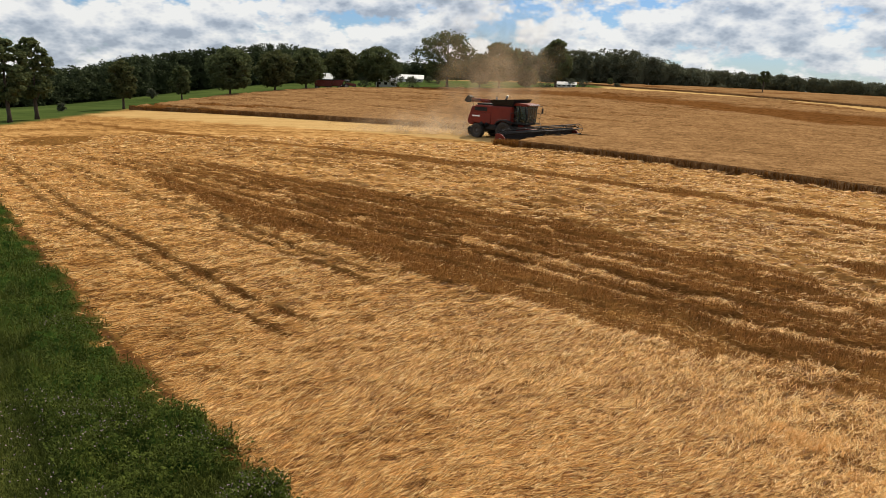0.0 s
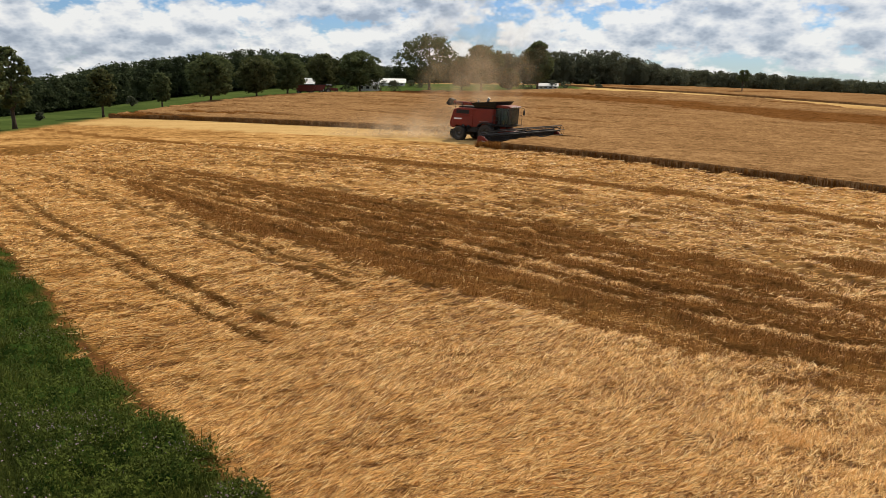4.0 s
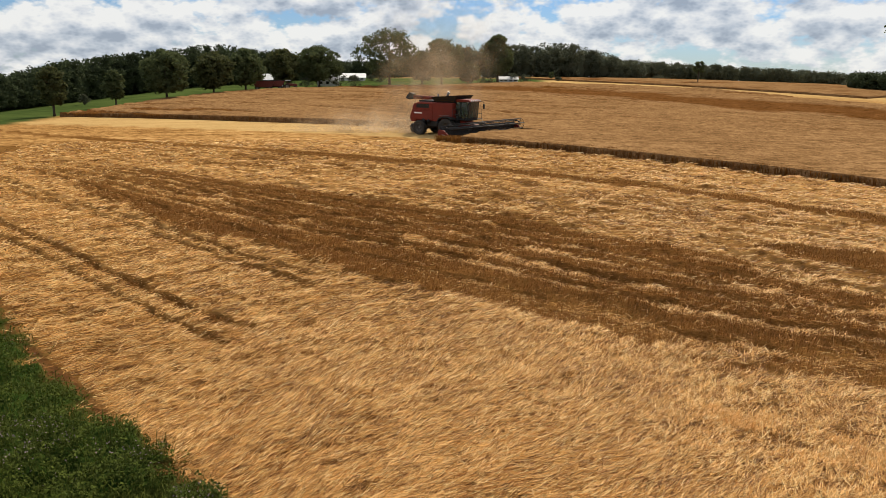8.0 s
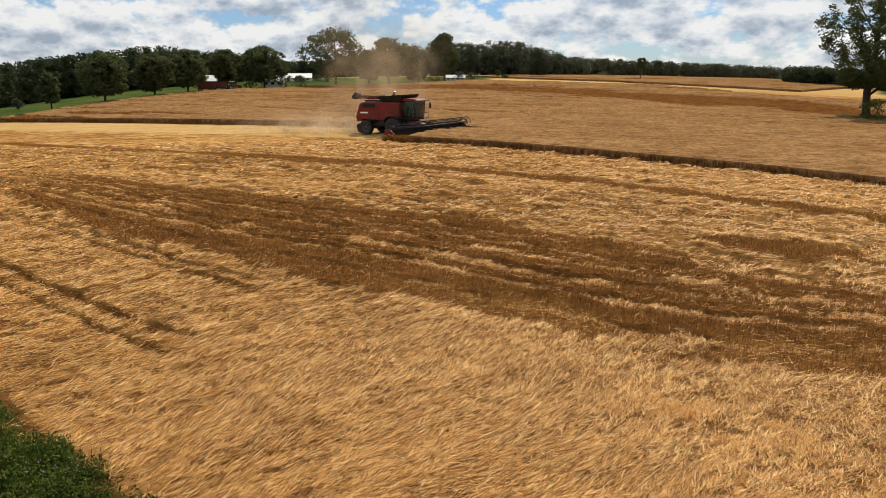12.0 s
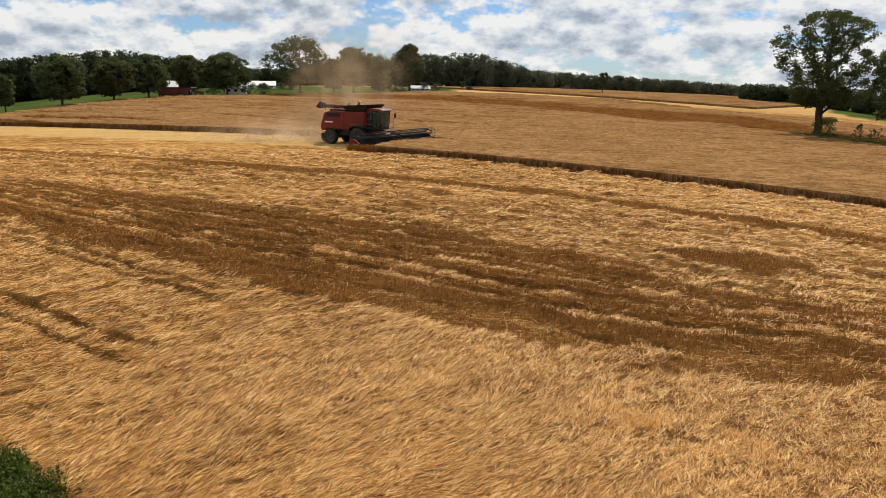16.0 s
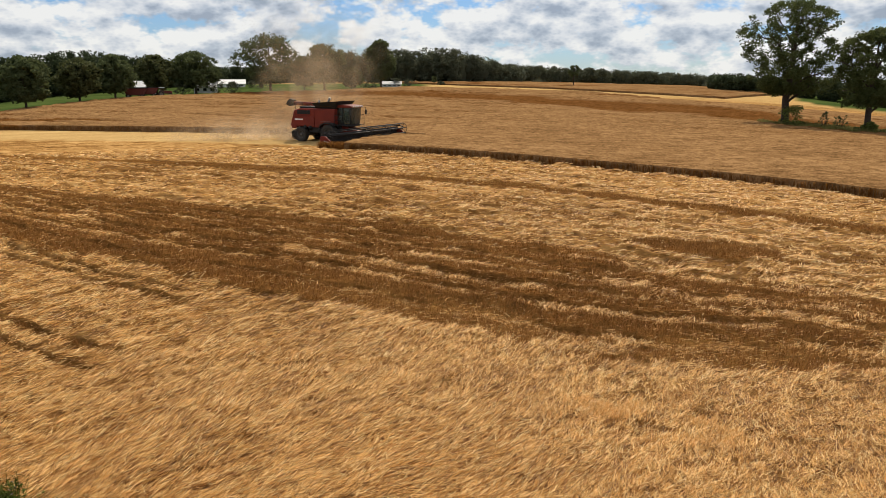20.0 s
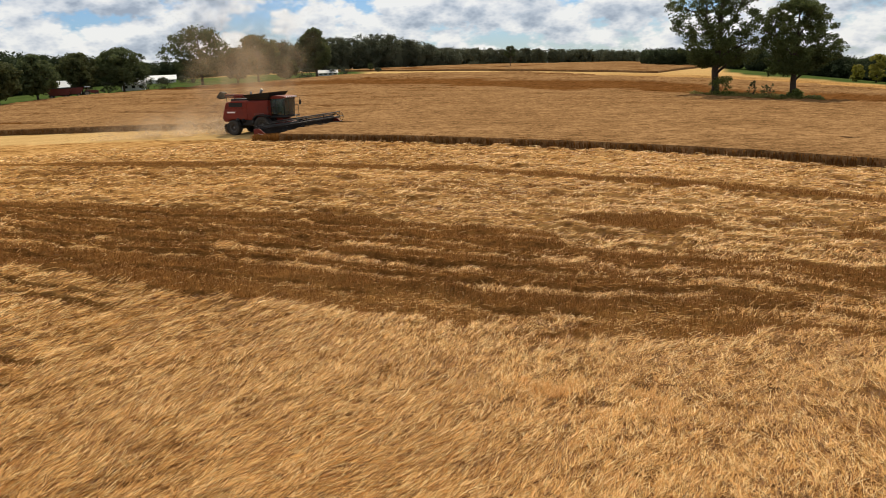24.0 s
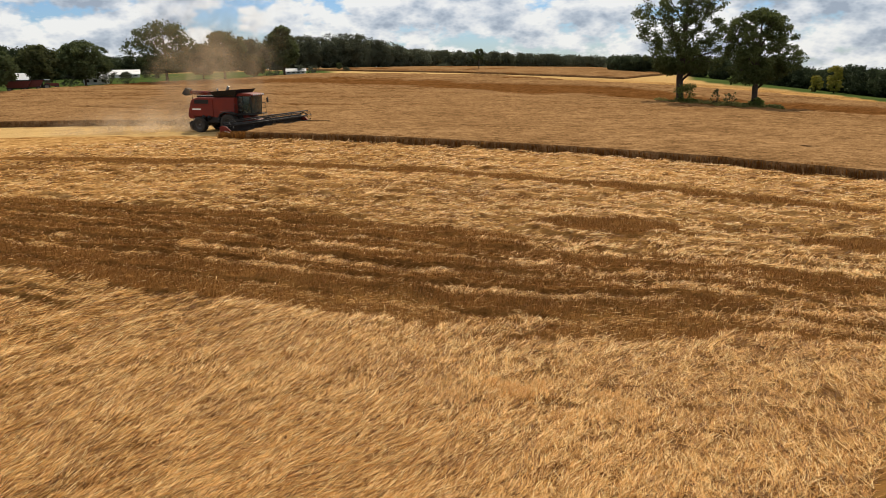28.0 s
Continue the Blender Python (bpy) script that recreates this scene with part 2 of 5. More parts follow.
def ground_z(x, y):
    """A broad swell that falls off to both sides, with a rise towards the farm and the far fields."""
    x, y = np.asarray(x, float), np.asarray(y, float)
    far = np.hypot(x, y)
    d = np.clip(far, 7.9, 3000.0)
    az = np.clip(np.arctan2(x, y), -0.95, 0.95)
    s, c = 8.75 / d, az * az
    swell = 0.01 * d * (-0.755 - 3.827 * c - 0.360 * c * c + s * (5.116 + 10.80 * c + 5.456 * c * c) - s * s * (9.374 + 5.316 * c) + 2.915 * s ** 3)
    deg = np.degrees(np.arctan2(x, y))
    return swell + 5.86 * smooth(122, 402, far) * smooth(-38, -22, deg) * (1 - smooth(24, 42, deg))


def hashed(i, j, seed):
    v = np.sin(i * 127.1 + j * 311.7 + seed * 74.7) * 43758.5453
    return v - np.floor(v)


def lump(x, y, size, seed=0):
    """Smooth value noise in 0..1."""
    x, y = np.asarray(x, float) / size, np.asarray(y, float) / size
    i, j = np.floor(x), np.floor(y)
    u, v = x - i, y - j
    u, v = u * u * (3 - 2 * u), v * v * (3 - 2 * v)
    a, b = hashed(i, j, seed), hashed(i + 1, j, seed)
    c, d = hashed(i, j + 1, seed), hashed(i + 1, j + 1, seed)
    return a + (b - a) * u + (c - a) * v + (a - b - c + d) * u * v


def along(curve, x):
    """A field line y(x), given by a few of its points."""
    p = np.array(curve)
    return np.interp(x, p[:, 0], p[:, 1])


VERGE = [(-122.5, 112), (-52.5, 51.62), (-24.94, 26.43), (-14.79, 16.97), (-10.59, 13.21), (-7.61, 10.85), (-4.81, 8.75), (0, 4.9), (35, -26.25)]
LANE = [(-122.5, 106.75), (-52.5, 47.25), (-13.91, 13.74), (-10.24, 10.33), (-7.61, 7.79), (0, 0), (35, -35)]
BAND_TOP = [(-54.25, 62.4), (-40, 53.2), (-33, 49.6), (-27.5, 46.6), (-22, 43.3), (-16.6, 40.0), (-11, 36.9), (-5.7, 33.8), (-0.88, 31.0), (3.2, 28.3), (5.69, 26.9), (7.79, 25.4), (8.92, 23.1), (12.25, 21.18), (14.44, 18.03), (16.62, 15.4), (22.75, 10.06)]
BAND_FOOT = [(-54.25, 61.25), (-36.75, 47.8), (-26.7, 38.9), (-19.3, 32.2), (-14.3, 27.9), (-10.7, 25.1), (-8.0, 23.3), (-4.11, 21.35), (-1.31, 19.78), (1.75, 17.41), (4.64, 15.66), (7, 14.53), (10.41, 14.79), (12.86, 12.95), (22.75, 5.69)]
TRACK = [(-91.88, 107.2), (-68.3, 90.0), (-51.4, 77.0), (-40.1, 69.2), (-24.9, 60.2), (-16.62, 55.9), (-3.5, 48.9), (6.4, 42.5), (11.8, 38.4), (15.5, 35.1), (17.7, 33.1), (19.5, 31.3), (22.7, 27.7), (39.38, 7.6)]
RUT = [(-38.5, 45.5), (-25.03, 34.3), (-15.66, 27.12), (-10.41, 22.84), (-6.39, 20.04)]
RUT_LOW = [(-45.5, 49), (-34.82, 39.2), (-21.96, 27.39), (-13.39, 20.65), (-9.54, 17.68), (-6.74, 16.01)]
CUT_EDGE = [(-8.31, 69.0), (-5.7, 68.0), (-0.4, 64.6), (4.4, 61.2), (9.7, 56.8), (14.0, 53.0), (17.5, 50.1), (20.7, 47.2), (23.3, 44.6), (26.0, 41.9), (28.0, 39.2), (33.0, 32.8), (43.5, 17.6), (57.0, -6.0)]
BACK_EDGE = [(-80.5, 123.81), (-56.88, 111.56), (-38.5, 101.33), (-24.5, 94.33), (-13.12, 88.38), (-1.93, 82.25), (7.88, 76.12), (19.25, 66.5), (29.75, 56), (40.25, 43.75), (54.25, 24.5), (73.5, 1.75)]
FIELD_SIDE = [(-61.25, 61.25), (-75.25, 83.12), (-84.88, 123.38), (-92.75, 173.25), (-88.38, 189), (-83.12, 215.25), (-73.5, 229.25)]


def close_to(curve, x, y, half, soft=0.25):
    """1 on a line, falling to 0 past its half width; 0 past its ends."""
    p = np.array(curve)
    gap = np.abs(y - along(curve, x)) * 0.8
    inside = smooth(p[0, 0] - 0.5, p[0, 0] + 1.5, x) * (1 - smooth(p[-1, 0] - 1.2, p[-1, 0] + 0.3, x))
    return (1 - smooth(half - soft, half + soft, gap)) * inside


def blob(x, y, cx, cy, long_axis, short_axis, turn, ragged=0.35):
    c, s = math.cos(radians(turn)), math.sin(radians(turn))
    u, v = (x - cx) * c + (y - cy) * s, -(x - cx) * s + (y - cy) * c
    r = np.hypot(u / long_axis, v / short_axis) + ragged * (lump(x, y, short_axis * 0.7, 5) - 0.5)
    return 1 - smooth(0.8, 1.1, r)


def verge_mask(x, y):
    wob = 0.5 * (lump(x, y, 1.3, 9) - 0.5) + 0.7 * (lump(x, y, 0.45, 10) - 0.5) + 0.3 * (lump(x, y, 0.16, 19) - 0.5)
    return smooth(-0.25, 0.25, (along(VERGE, x) - y) * 0.75 + wob)


def shade_and_dull_mask(x, y):
    """Shade painted into ruts, furrows, row gaps and the lower side of the band, and a dull trampled patch."""
    gap, wisps, tangle = band_rows(x, y)
    inside = smooth(0, 0.5, (y - along(BAND_FOOT, x)) * 0.8 + 1.2 * (lump(x, y, 1.1, 2) - 0.5)) * smooth(0, 0.3, along(BAND_TOP, x) - y)
    crest, furrow = windrows(x, y)
    return np.clip(np.maximum.reduce([0.95 * rut_lines(x, y, 0.23), 0.8 * furrow, 0.8 * tangle * inside, 0.45 * gap * inside, 1.0 * blob(x, y, -49.4, 61.1, 6.6, 3.0, -50, 0.6)]), 0, 1)


def soil_mask(x, y):
    """The bare furrow between the verge and the straw."""
    gap = (y - along(VERGE, x)) * 0.75
    wide = -0.05 + 0.22 * lump(x, y, 2.2, 14) ** 1.3 + 0.16 * lump(x, y, 0.6, 15)
    return smooth(-0.3, 0.0, gap) * (1 - smooth(wide, wide + 0.2, gap)) * (1 - smooth(60, 75, np.hypot(x, y)))


def across(x, y):
    """How far beyond the main wheel track a place lies."""
    return (y - along(TRACK, x)) * 0.8


def windrows(x, y):
    """Pale rows of straw left side by side beyond the broad band, and the narrow furrows between them."""
    s = across(x, y) + 0.9 * (lump(x * 0.12, y * 0.12, 1.0, 33) - 0.5) + 0.22 * (lump(x, y, 1.6, 34) - 0.5)
    crest = 0.5 + 0.5 * np.cos(2 * math.pi * s / 1.55)
    here = smooth(0.0, 0.8, y - along(BAND_TOP, x)) * (1 - smooth(-1.0, 0.5, y - along(CUT_EDGE, x)))
    broken = smooth(0.24, 0.52, lump(x * 0.18, s * 0.7, 1.0, 35) * 0.7 + 0.3 * lump(x, y, 0.8, 36))
    return crest * here, (1 - smooth(0.04, 0.16, crest)) * here * broken


def rut_lines(x, y, half):
    """Narrow twin wheel ruts pressed into the straw, with a ridge left between the twins."""
    ragged = 0.22 * (lump(x, y, 0.9, 8) - 0.5) + 0.14 * (lump(x, y, 0.3, 16) - 0.5)
    cut = 0.0
    for line, off, much in ((RUT, 0.0, 1.0), (RUT, 0.95, 0.9), (RUT_LOW, 0.0, 1.0), (RUT_LOW, -1.1, 0.6)):
        there = smooth(0.0, 0.3, lump(x, y, 1.8, 17 + int(off * 10)) + 0.25 * much - 0.15)
        cut = np.maximum(cut, much * there * close_to(line, x, y + ragged - off, half, half * 0.6))
    return cut


def band_rows(x, y):
    """Rows of the broad stubble band: the furrows between them, the pale straw caught there, and its tangled lower side."""
    top, foot = along(BAND_TOP, x), along(BAND_FOOT, x)
    w = (y - foot) / np.maximum(top - foot, 0.3)
    wob = 0.035 * (lump(x, y, 2.4, 90) - 0.5) + 0.03 * (lump(x, y, 0.7, 91) - 0.5)
    gap, wisps = 0.0, 0.0
    for k, (at, wide, much) in enumerate(((0.30, 0.026, 0.8), (0.45, 0.026, 1.0), (0.60, 0.022, 1.0), (0.74, 0.018, 0.8), (0.87, 0.018, 0.8), (0.14, 0.014, 0.3), (0.375, 0.010, 0.3), (0.67, 0.010, 0.3))):
        wide = wide * np.clip(9.0 / np.maximum(top - foot, 0.3), 1.0, 2.2)
        g = 1 - smooth(wide, wide * 1.35, np.abs(w - at + wob))
        gap = np.maximum(gap, g)
        here = smooth(0.20, 0.42, lump(x * 0.35, y * 0.35, 1.0, 92 + k) * 0.6 + 0.4 * lump(x, y, 0.8, 97 + k))
        wisps = np.maximum(wisps, much * here * (1 - smooth(wide * 1.1, wide * 2.4, np.abs(w - at + 0.012 + wob))))
    tangle = (1 - smooth(0.14, 0.24, w + 3 * wob)) * smooth(-6, 1, x)
    return gap, wisps, tangle


def brown_mask(x, y):
    """Where the crop stands short and brown instead of lying flat and pale."""
    top, foot = along(BAND_TOP, x), along(BAND_FOOT, x)
    wob = 1.9 * (lump(x * 0.22, across(x, y), 1.0, 1) - 0.5) + 0.9 * (lump(x, y, 0.9, 2) - 0.5) + 0.8 * (lump(x, y, 0.35, 11) - 0.5)
    inside = smooth(-0.3, 0.5, (y - foot) * 0.8 + wob * 0.9) * smooth(-0.25, 0.35, (top - y) * 0.8 + wob * 0.5)
    gap, wisps, tangle = band_rows(x, y)
    w = (y - foot) / np.maximum(top - foot, 0.3)
    patchy = smooth(3.5, 9.0, x) * smooth(0.30, 0.52, lump(x * 0.3 + y * 0.2, (y * 0.8 + x * 0.5) * 1.6, 1.5, 6)) * np.maximum(smooth(0.25, 0.55, w), 0.85 * smooth(7.5, 12, x))
    b = inside * (1 - 0.85 * wisps) * (1 - 0.6 * patchy) * (1 - 0.25 * tangle)
    b = b * smooth(0.0, 0.40, 0.34 + 0.5 * lump(x, y, 1.3, 18))
    fade = smooth(-42, -14, x) * 0.55 + 0.45
    b = b * fade
    b = np.maximum(b, blob(x, y, 11.6, 25.9, 2.9, 1.3, -24))
    b = np.maximum(b, 0.85 * blob(x, y, 19.1, 20.5, 2.3, 0.9, -35))
    b = np.maximum(b, 0.8 * blob(x, y, -49.4, 61.1, 6.6, 3.7, -50))
    ragged = 0.35 * (lump(x, y, 1.1, 8) - 0.5)
    b = np.maximum(b, 0.95 * close_to(TRACK, x, y + ragged * 2, 0.60 + 0.45 * lump(x, y, 4.0, 7)))
    b = np.maximum(b, 0.45 * close_to([(p[0] - 1.3, p[1] - 3.85) for p in TRACK[1:-1]], x, y + ragged * 3, 0.40) * smooth(0.3, 0.6, lump(x, y, 3, 12)))
    b = np.maximum(b, 0.35 * close_to([(p[0] - 0.4, p[1] - 7.5) for p in TRACK[2:-1]], x, y + ragged * 3, 0.35) * smooth(0.3, 0.6, lump(x, y, 3, 13)))
    # Ruts and windrow furrows also take part of the brown.
    b = np.maximum(b, 0.36 * rut_lines(x, y, 0.13))
    crest, furrow = windrows(x, y)
    b = np.maximum(b, 0.42 * furrow)
    return smooth(0.12, 0.62, b) * (1 - verge_mask(x, y))


def fresh_mask(x, y):
    """The strip that has just been cut, paler and smoother."""
    back = along(BACK_EDGE, x)
    lower = back - 13.6 - 0.04 * np.clip(-x, 0, 88)
    return smooth(-0.8, 0.8, y - lower) * smooth(-0.5, 0.5, back - y) * smooth(-87, -77, x) * (1 - smooth(-7, -3.5, x))


def isle_mask(x, y):
    """The strip of rough grass between the two field trees."""
    return blob(x, y, 66.2, 111.6, 13.0, 4.2, -66, 0.4)


def green_mask(x, y):
    p = np.array(FIELD_SIDE)
    side = np.interp(y, p[:, 1], p[:, 0])
    left = smooth(-1.5, 1.5, side - x) * smooth(52, 66, y)
    lawn = smooth(0, 7, y - np.interp(x, [-88, -73.5, -56, -26, 1.8, 17.5], [215, 229, 244, 256, 289, 319])) * (1 - smooth(4.5, 14, x)) * smooth(-98, -84, x) * (1 - smooth(345, 355, y))
    deg, far = np.degrees(np.arctan2(x, y)), np.hypot(x, y)
    right = smooth(28.0, 29.0, deg) * smooth(0, 5, far - np.interp(deg, [28, 31, 35, 38.6, 41, 60], [276, 248, 249, 236, 208, 190]))
    isle = isle_mask(x, y)
    return np.clip(np.maximum.reduce([left, lawn, right, isle]), 0, 1)


def pale_mask(x, y):
    """Cut stubble fields beyond the standing crop."""
    return 1 - green_mask(x, y)


def gashes(x, y):
    """Short dark gashes between the clumps of the straw rows beyond the broad band."""
    ul, ws = 0.87 * x - 0.5 * y, 0.5 * x + 0.87 * y
    g = lump(ul * 0.34, ws, 0.50, 83) * 0.62 + lump(ul * 0.34, ws, 0.22, 84) * 0.38
    here = smooth(14, 22, np.hypot(x, y)) * (0.25 + 0.75 * smooth(0, 2.5, y - along(BAND_FOOT, x)))
    return here * smooth(0.54, 0.66, g * (0.80 + 0.4 * lump(x, y, 4.0, 85)))


def locks(x, y):
    """Combed locks of lodged straw, in 0..1: fine close by, joined into broader clumps further out."""
    r = np.hypot(x, y)
    bend = 0.4 * (lump(x, y, 2.3, 60) - 0.5)
    u, w = 0.72 * x + 0.69 * y, 0.72 * y - 0.69 * x + bend
    near, mid, far = lump(u * 0.30, w, 0.045, 65), lump(u * 0.36, w, 0.15, 66), lump((0.87 * x - 0.5 * y) * 0.16, 0.5 * x + 0.87 * y, 0.40, 67)
    a, b = smooth(12, 24, r), smooth(24, 42, r)
    fine = near * (1 - 0.8 * a) + mid * 0.8 * a
    wide = (0.5 + 0.55 * (mid - 0.5)) * (1 - b) + far * b
    return np.clip(0.5 + 1.2 * (0.60 * fine + 0.40 * wide - 0.5), 0, 1)


def pits(x, y):
    """Small hollows where the straw bed has been torn open."""
    return 0.8 * smooth(0.72, 0.92, lump(x * 0.8 + y * 0.5, y - x * 0.3, 0.22, 81) * (0.72 + 0.5 * lump(x, y, 2.5, 82)))


def relief(x, y):
    """Small unevenness of the straw bed near by."""
    near = 1 - smooth(52, 114, np.hypot(x, y))
    far_fade = 1 - 0.35 * smooth(14, 40, np.hypot(x, y))
    b = brown_mask(x, y)
    v = verge_mask(x, y)
    u, w = x * 0.75 + y * 0.66, y * 0.75 - x * 0.66
    calm = 0.40 + 0.60 * smooth(13, 26, np.hypot(x, y))
    bed = (0.20 * lump(u * 0.5, w, 0.8, 21) + 0.11 * lump(u * 0.5, w, 0.33, 22)) * far_fade * calm + 0.07 * lump(x, y, 2.6, 23)
    bed = bed + 0.14 * lump(u * 0.5 + w * 0.2, w, 0.8, 30) ** 2 * smooth(16, 28, np.hypot(x, y))
    crest, furrow = windrows(x, y)
    bed = bed + 0.10 * crest * (0.6 + 0.8 * lump(x, y, 0.7, 37)) - 0.08 * furrow - 0.27 * rut_lines(x, y, 0.20)
    bed = bed - 0.05 * pits(x, y) * far_fade - 0.13 * gashes(x, y) + 0.10 * calm * (locks(x, y) - 0.5)
    rough = 0.05 * lump(x, y, 0.4, 24) + 0.05 * lump(x, y, 1.1, 25)
    weeds = 0.34 * lump(x, y, 0.8, 26) ** 1.4 + 0.22 * lump(x, y, 0.28, 27)
    lane = smooth(-0.5, 0.8, along(LANE, x) - y)
    gap, wisps, tangle = band_rows(x, y)
    ridge = 0.24 * (1 - gap) * (1 - 0.8 * tangle) * (0.7 + 0.6 * lump(x, y, 1.4, 28))
    return near * (bed * (1 - b) * (1 - v) + (rough + ridge) * b + v * (weeds * (1 - 0.8 * lane) + 0.02))


def mesh_from(name, verts, faces, mat, smooth_faces=False):
    """A mesh from arrays of corners and of triangles or quads."""
    verts, faces = np.asarray(verts, np.float32), np.asarray(faces, np.int32)
    me = bpy.data.meshes.new(name)
    k = faces.shape[1]
    me.vertices.add(len(verts))
    me.vertices.foreach_set("co", verts.ravel())
    me.loops.add(faces.size)
    me.loops.foreach_set("vertex_index", faces.ravel())
    me.polygons.add(len(faces))
    me.polygons.foreach_set("loop_start", np.arange(0, faces.size, k, dtype=np.int32))
    me.polygons.foreach_set("loop_total", np.full(len(faces), k, np.int32))
    if smooth_faces:
        me.polygons.foreach_set("use_smooth", np.ones(len(faces), bool))
    me.update(calc_edges=True)
    me.materials.append(mat)
    return me


def grid_faces(rows, cols):
    a = (np.arange(rows - 1)[:, None] * cols + np.arange(cols - 1)[None, :]).ravel()
    return np.stack([a, a + 1, a + cols + 1, a + cols], 1)


def zones(me, name, values):
    at = me.attributes.new(name, "FLOAT", "POINT")
    at.data.foreach_set("value", np.asarray(values, np.float32).ravel())


def field_material(name, crop):
    """Straw, brown stubble, fresh stubble and green, told apart by what grows where, with shade between straws put into
    the ground colour.
    """
    m = bpy.data.materials.new(name)
    m.use_nodes = True
    n, l = m.node_tree.nodes, m.node_tree.links
    bs = n["Principled BSDF"]
    bs.inputs["Roughness"].default_value, bs.inputs["Specular IOR Level"].default_value = 0.95, 0.0
    co = n.new("ShaderNodeTexCoord")

    def noise_of(scale, stretch=(1, 1, 1), turn=0.0, detail=4.0):
        mp, t = n.new("ShaderNodeMapping"), n.new("ShaderNodeTexNoise")
        mp.inputs["Rotation"].default_value, mp.inputs["Scale"].default_value = (0, 0, radians(turn)), stretch
        l.new(co.outputs["Object"], mp.inputs[0])
        l.new(mp.outputs[0], t.inputs["Vector"])
        t.inputs["Scale"].default_value, t.inputs["Detail"].default_value = scale, detail
        return t.outputs["Fac"]

    def ramp(fac, *stops):
        r = n.new("ShaderNodeValToRGB")
        while len(r.color_ramp.elements) < len(stops):
            r.color_ramp.elements.new(0.5)
        for e, (p, c) in zip(r.color_ramp.elements, stops):
            e.position, e.color = p, (*c, 1)
        l.new(fac, r.inputs[0])
        return r.outputs[0]

    def mixed(fac, a, b):
        x = n.new("ShaderNodeMix")
        x.data_type = "RGBA"
        l.new(fac, x.inputs["Factor"])
        l.new(a, x.inputs["A"])
        l.new(b, x.inputs["B"])
        return x.outputs["Result"]

    def mask(word):
        a = n.new("ShaderNodeAttribute")
        a.attribute_name = word
        return a.outputs["Fac"]

    def half(a, b):
        x = n.new("ShaderNodeMath")
        x.operation = "MULTIPLY_ADD"
        l.new(a, x.inputs[0])
        x.inputs[1].default_value = 0.5
        h = n.new("ShaderNodeMath")
        h.operation = "MULTIPLY"
        l.new(b, h.inputs[0])
        h.inputs[1].default_value = 0.5
        l.new(h.outputs[0], x.inputs[2])
        return x.outputs[0]

    lay = half(noise_of(26.0, (0.12, 1, 1), -35), noise_of(5.0, (0.2, 1, 1), -35))
    rows = half(noise_of(1.0, (0.05, 1, 1), 33), noise_of(0.28, (0.12, 1, 1), 33))
    patch = noise_of(0.09)
    if crop:
        base = ramp(half(half(noise_of(7.0), noise_of(2.4)), half(noise_of(1.3, (0.5, 1, 1), 33), half(patch, noise_of(0.5)))), (0.40, (0.100, 0.053, 0.021)), (0.49, (0.200, 0.110, 0.046)), (0.57, (0.31, 0.180, 0.082)))
        brown = ramp(half(noise_of(0.8, (0.3, 1, 1), 33), noise_of(4.0)), (0.38, (0.070, 0.028, 0.008)), (0.62, (0.165, 0.072, 0.022)))
        col = mixed(mask("brown"), base, brown)
    else:
        # Noise puts dark crevices between straw lumps into the colour as painted shade.
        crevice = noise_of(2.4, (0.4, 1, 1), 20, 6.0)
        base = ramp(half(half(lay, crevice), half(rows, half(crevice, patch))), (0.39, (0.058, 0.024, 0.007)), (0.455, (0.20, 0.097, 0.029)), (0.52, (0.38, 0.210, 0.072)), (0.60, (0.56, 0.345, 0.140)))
        brown = ramp(half(noise_of(2.5, (0.10, 1, 1), 33), noise_of(7.0)), (0.36, (0.078, 0.034, 0.009)), (0.62, (0.22, 0.102, 0.029)))
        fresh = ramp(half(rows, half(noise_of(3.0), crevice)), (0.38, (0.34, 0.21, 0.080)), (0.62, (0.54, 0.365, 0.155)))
        green = ramp(half(noise_of(0.6, (0.25, 1, 1), 70), noise_of(0.05)), (0.36, (0.034, 0.055, 0.015)), (0.62, (0.072, 0.100, 0.027)))
        verge = ramp(half(noise_of(1.4), noise_of(12.0)), (0.36, (0.012, 0.028, 0.005)), (0.64, (0.040, 0.070, 0.013)))
        lane = ramp(half(noise_of(1.8), noise_of(14.0)), (0.36, (0.035, 0.050, 0.010)), (0.64, (0.085, 0.090, 0.022)))
        # Darker ground colour under near straw: painted shade for the gaps.
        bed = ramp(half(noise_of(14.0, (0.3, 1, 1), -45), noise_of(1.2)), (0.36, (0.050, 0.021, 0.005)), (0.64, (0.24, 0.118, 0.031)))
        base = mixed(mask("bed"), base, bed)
        # Shade of ruts, furrows and tangle put into colour, plus the dull patch.
        shade_and_dull = ramp(half(noise_of(9.0, (0.3, 1, 1), -20), noise_of(2.0)), (0.38, (0.075, 0.036, 0.010)), (0.62, (0.26, 0.130, 0.038)))
        col = mixed(mask("fresh"), mixed(mask("shade_and_dull"), mixed(mask("brown"), base, brown), shade_and_dull), fresh)
        soil = ramp(half(noise_of(3.0), noise_of(18.0)), (0.36, (0.040, 0.018, 0.007)), (0.64, (0.15, 0.068, 0.024)))
        col = mixed(mask("soil"), col, soil)
        col = mixed(mask("green"), col, green)
        col = mixed(mask("verge"), col, mixed(mask("lane"), verge, lane))
    l.new(col, bs.inputs["Base Color"])
    bp = n.new("ShaderNodeBump")
    bp.inputs["Strength"].default_value, bp.inputs["Distance"].default_value = 0.9, 0.09
    l.new(half(noise_of(8.0), noise_of(2.2)) if crop else half(lay, noise_of(5.0)), bp.inputs["Height"])
    l.new(bp.outputs[0], bs.inputs["Normal"])
    return m


FIELD = field_material("field", False)
CROP = field_material("standing_crop", True)


